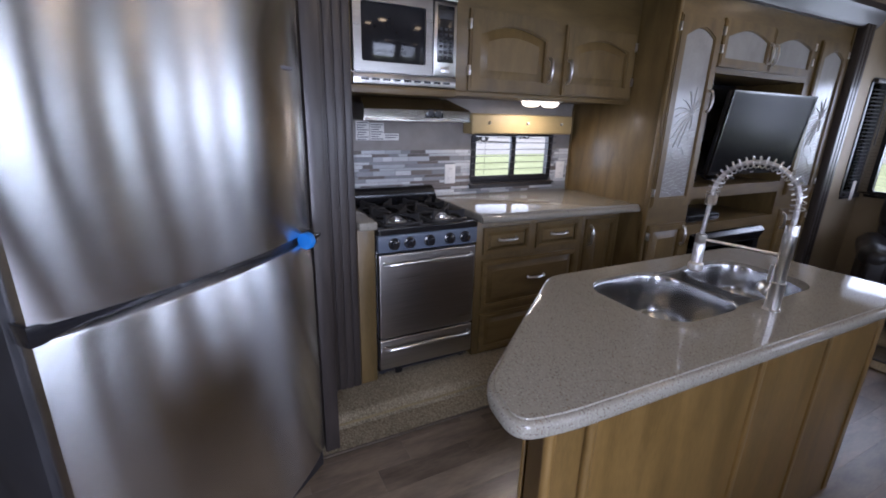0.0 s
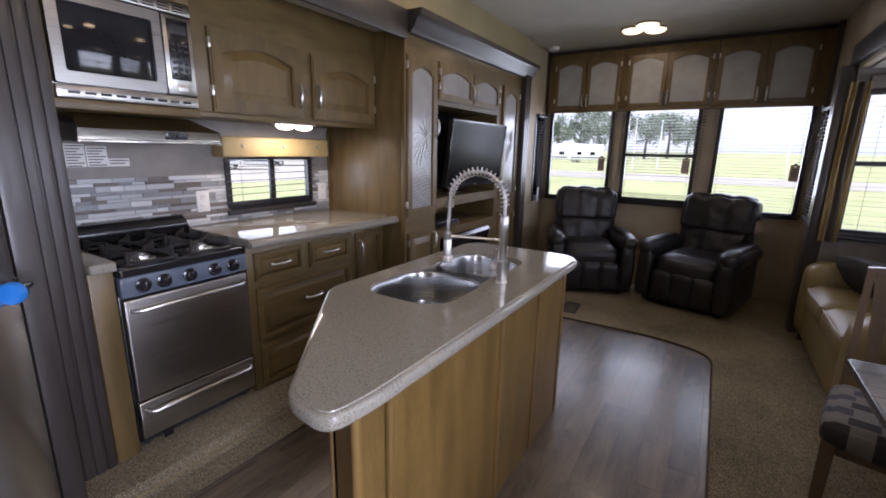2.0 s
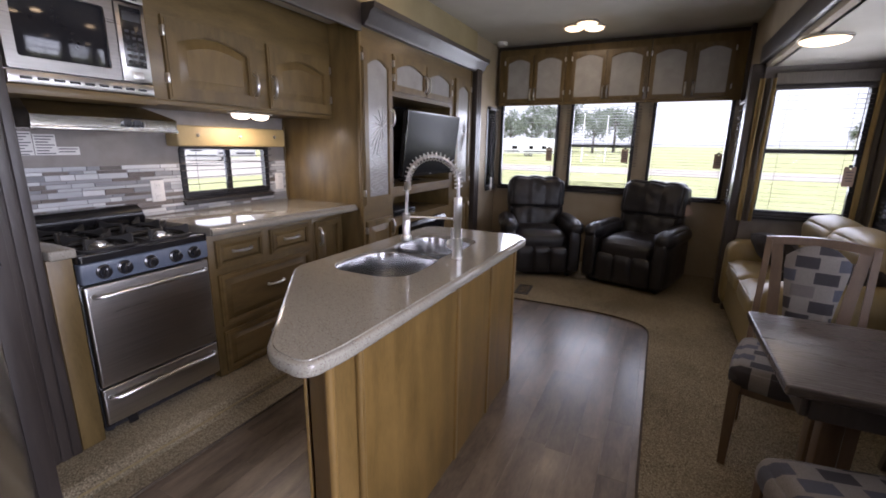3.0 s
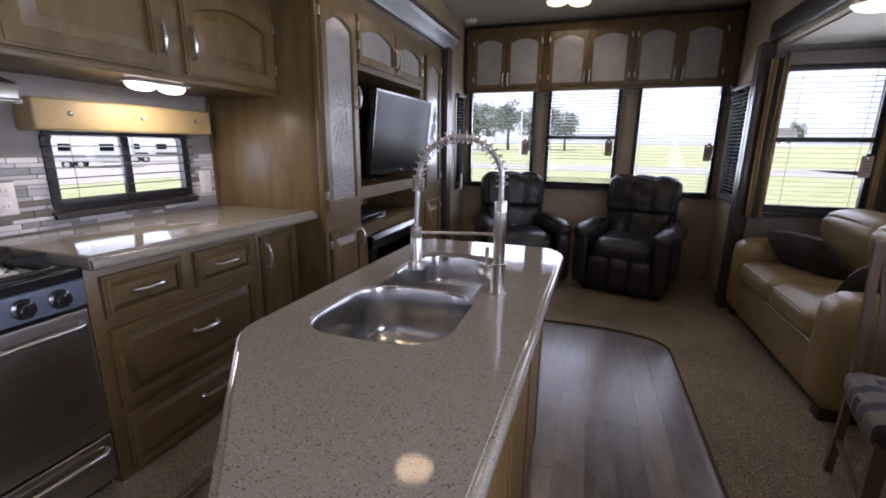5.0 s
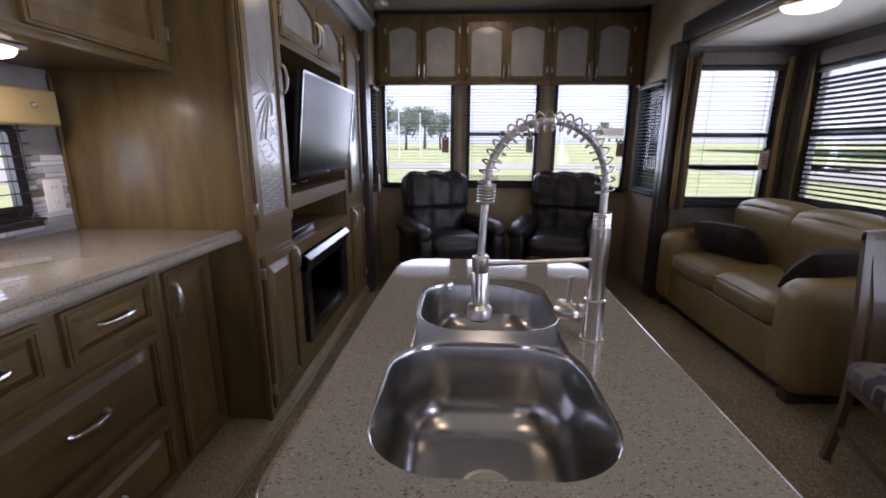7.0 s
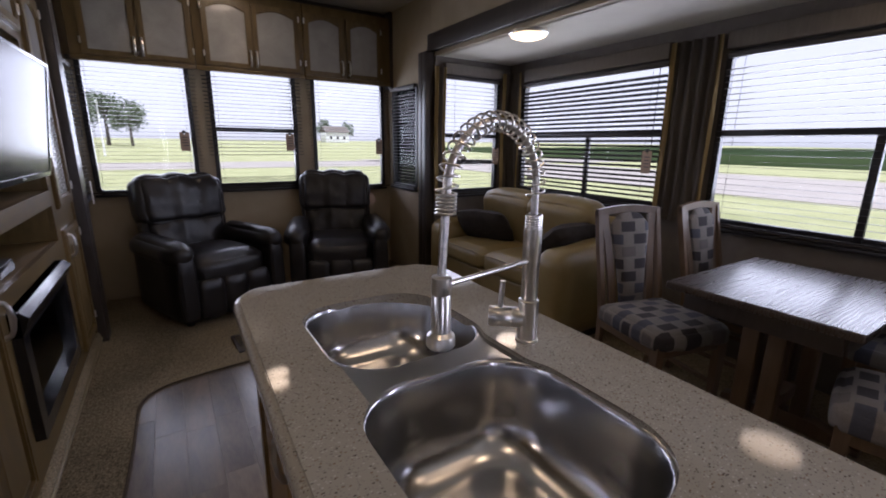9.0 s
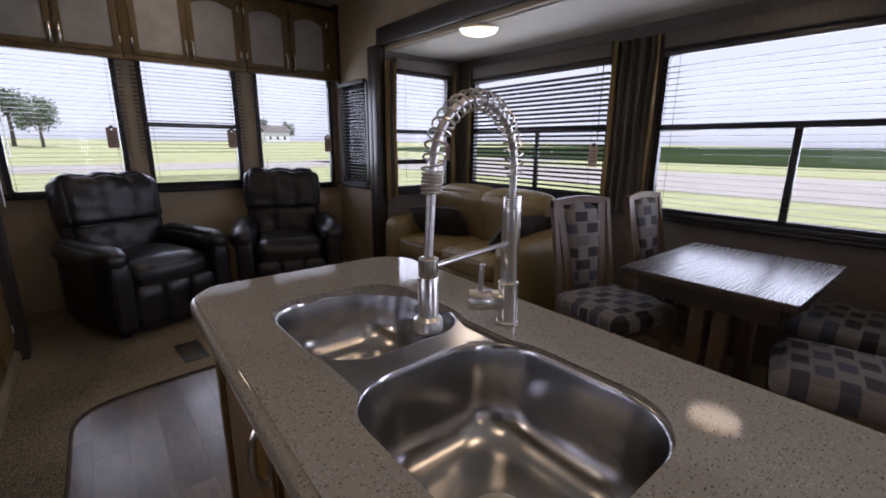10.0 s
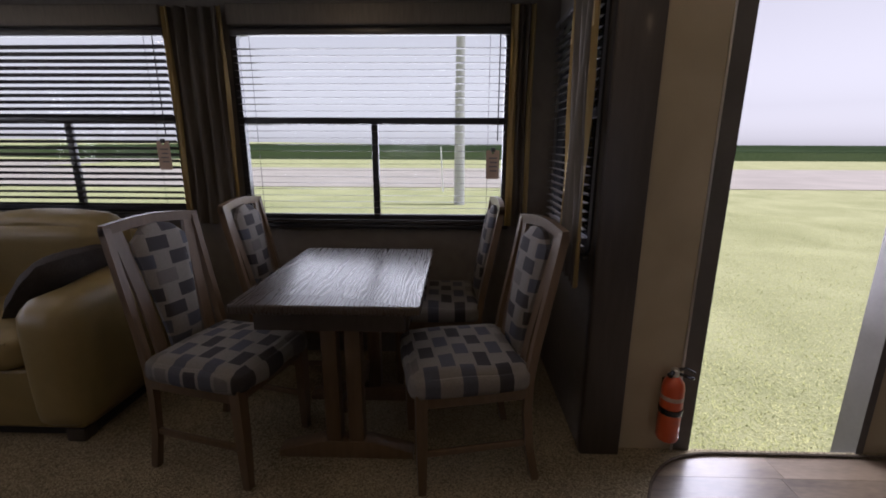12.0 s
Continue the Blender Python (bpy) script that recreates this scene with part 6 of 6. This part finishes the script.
def road_trailer(at, L, H, label, stripe=True):
    t = thing("travel_trailer", label, "trailer", "parked trailers", at=at)
    b = part("body", box(-L / 2, L / 2, -1.2, 1.2, 0.55, H, 0.18, 4), WHITEPAINT, t)
    for x, w in ((-L * 0.3, 0.9), (-L * 0.05, 0.8), (L * 0.28, 1.0)):
        for s in (-1, 1):
            part("window", box(x - w / 2, x + w / 2, s * 1.2 - 0.02, s * 1.2 + 0.02, 1.45, 2.05, 0.03), SCREEN, b)
    for s in (-1, 1):
        part("door", box(L * 0.10, L * 0.10 + 0.7, s * 1.2 - 0.025, s * 1.2 + 0.025, 0.65, 2.3, 0.03), WHITEPAINT, b)
        part("stripe", box(-L / 2 + 0.2, L / 2 - 0.2, s * 1.2 - 0.015, s * 1.2 + 0.015, 0.9, 1.1, 0.0), PLASTIC, b)
        for x in (-0.45, 0.45):
            w = part("wheel", lathe([(0.18, -0.1), (0.34, -0.1), (0.36, -0.06), (0.36, 0.06), (0.34, 0.1), (0.18, 0.1)], 20, m=pose(x, s * 1.02, 0.36, 90, 0, 0)), IRON, t)
            part("rim", lathe([(0.19, -0.11), (0.19, 0.11)], 16, m=pose(x, s * 1.02, 0.36, 90, 0, 0)), CHROME, w)
    part("hitch", tube([(-L / 2, 0, 0.5), (-L / 2 - 1.1, 0, 0.5)], 0.06, 8), IRON, t)
    part("roof_vent", box(-0.4, 0.2, -0.3, 0.3, H - 0.02, H + 0.22, 0.05), WHITEPAINT, t)


a = radians(15.4)
road_trailer(pose(0.7 + 92 * math.cos(a), 0.7 + 92 * math.sin(a), GZ + 0.46, 0, 0, 108), 10.0, 3.5, "white travel trailer parked across the lawn")
road_trailer(pose(27.0, 43.0, GZ, 0, 0, -38), 8.5, 3.0, "white trailer parked beyond the kitchen window")
road_trailer(pose(38.0, 50.0, GZ, 0, 0, -30), 7.5, 2.9, "white trailer parked on the sales lot")
solid("gravel_lot", box(-80, 120, 27, 60, GZ - 0.2, GZ + 0.025, 0), GRAVEL, "pale gravel lot behind the kitchen", "road", kind="structure")
up = thing("utility_pole", "weathered wooden utility pole by the road", "pole", at=pose(1.87, -14.6, GZ))
part("shaft", tube([(0, 0, -0.3), (0.02, 0, 4), (0.0, 0, 10)], [0.20, 0.17, 0.13], 14), POLEWOOD, up)
part("cross_arm", box(-1.1, 1.1, -0.06, 0.06, 9.2, 9.33, 0.01), POLEWOOD, up)
for x in (-0.95, -0.4, 0.4, 0.95):
    part("insulator", lathe([(0.03, 9.33), (0.05, 9.38), (0.03, 9.45)], 10, m=pose(x, 0, 0)), PLASTIC, up)
mk = thing("road_marker", "thin white marker post near the road", "post", at=pose(2.6, -19.0, GZ))
part("rod", tube([(0, 0, -0.1), (0.12, 0, 2.1)], 0.03, 8), WHITEPAINT, mk)
for k, (yaw, d) in enumerate(((8.3, 70), (5.6, 74))):
    a = radians(yaw)
    p = thing("light_pole", "tall pale pole on the lot", "pole", "lot poles", at=pose(1.4 + d * math.cos(a), 1.5 + d * math.sin(a), GZ))
    part("shaft", tube([(0, 0, -0.2), (0, 0, 7.2)], [0.12, 0.08], 10), WHITEPAINT, p)
    part("lamp_head", box(-0.5, 0.1, -0.1, 0.1, 7.15, 7.3, 0.03), WHITEPAINT, p)
a = radians(-18.5)
fh = thing("farm_house", "distant farm house among trees", "house", at=pose(1.8 + 240 * math.cos(a), 1.9 + 240 * math.sin(a), GZ + 2.8))
part("wall", box(-5, 5, -6, 6, 0, 5, 0.02), WHITEPAINT, fh)
part("roof", prism([(-5.6, 5), (5.6, 5), (0, 8.2)], -6.4, 6.4, 0, m=ALONG_X), BARK, fh)
for y in (-3.5, 0, 3.5):
    part("window", box(-5.05, -4.98, y - 0.5, y + 0.5, 1.5, 3.0, 0), SCREEN, fh)

# ---- pieces: backsplash strips and floor planks ----
bs = thing("backsplash", "mosaic of narrow grey and white glass strips", "backsplash", kind="structure")
part("grout", box(1.478, 3.204, BACK_Y - 0.0035, BACK_Y - 0.0005, 0.939, KWIN[2] - 0.018, 0), GREYWALL, bs)
rnd = random.Random(7)
shapes = {}


def strip(w, h):
    k = (w, h)
    if k not in shapes:
        b = box(0, w, -0.006, 0, 0, h, 0.0015, 1)
        me = bpy.data.meshes.new("tile")
        b.to_mesh(me)
        b.free()
        shapes[k] = me
    return shapes[k]


z = 0.941
row = 0
while z < 1.225:
    h = (0.016, 0.022, 0.016, 0.028)[row % 4]
    x = 1.480 - rnd.uniform(0, 0.06)
    while x < 3.2:
        w = rnd.choice((0.06, 0.10, 0.14, 0.20))
        x0, x1 = max(x, 1.480), min(x + w, 3.203)
        spans = [(x0, x1)]
        if z + h > KWIN[2] - 0.016:
            spans = [(a, min(c, KWIN[0] - 0.016)) for a, c in spans if a < KWIN[0] - 0.016] + [(max(a, KWIN[1] + 0.016), c) for a, c in spans if c > KWIN[1] + 0.016]
        for a, c in spans:
            if c - a > 0.012:
                me = strip(round(c - a - 0.002, 3), h - 0.002).copy()
                me.materials.append(TILES[rnd.choice((0, 0, 1, 2, 3, 3, 1))])
                part_of("tile", me, None, bs, at=pose(a, BACK_Y - 0.0034 - rnd.uniform(0, 0.0015), z), smooth=False)
        x += w
    z += h
    row += 1
rnd = random.Random(11)
pm = {}
y = 0.045
while y < 2.44:
    x = -1.38 - rnd.uniform(0, 0.5)
    while x < 4.4:
        L = rnd.choice((0.42, 0.56, 0.72, 0.90))
        x0, x1 = max(x, -1.38), min(x + L, 4.4)
        if x1 - x0 > 0.02:
            k = round(x1 - x0, 2)
            if k not in pm:
                b = box(0, k - 0.0004, 0, 0.1196, -0.012, 0.0, 0.0003, 1)
                pm[k] = bpy.data.meshes.new("plank")
                b.to_mesh(pm[k])
                b.free()
            part_of("plank", pm[k], VINYL, floor, at=pose(x0, y, 0), smooth=False)
        x += L
    y += 0.12
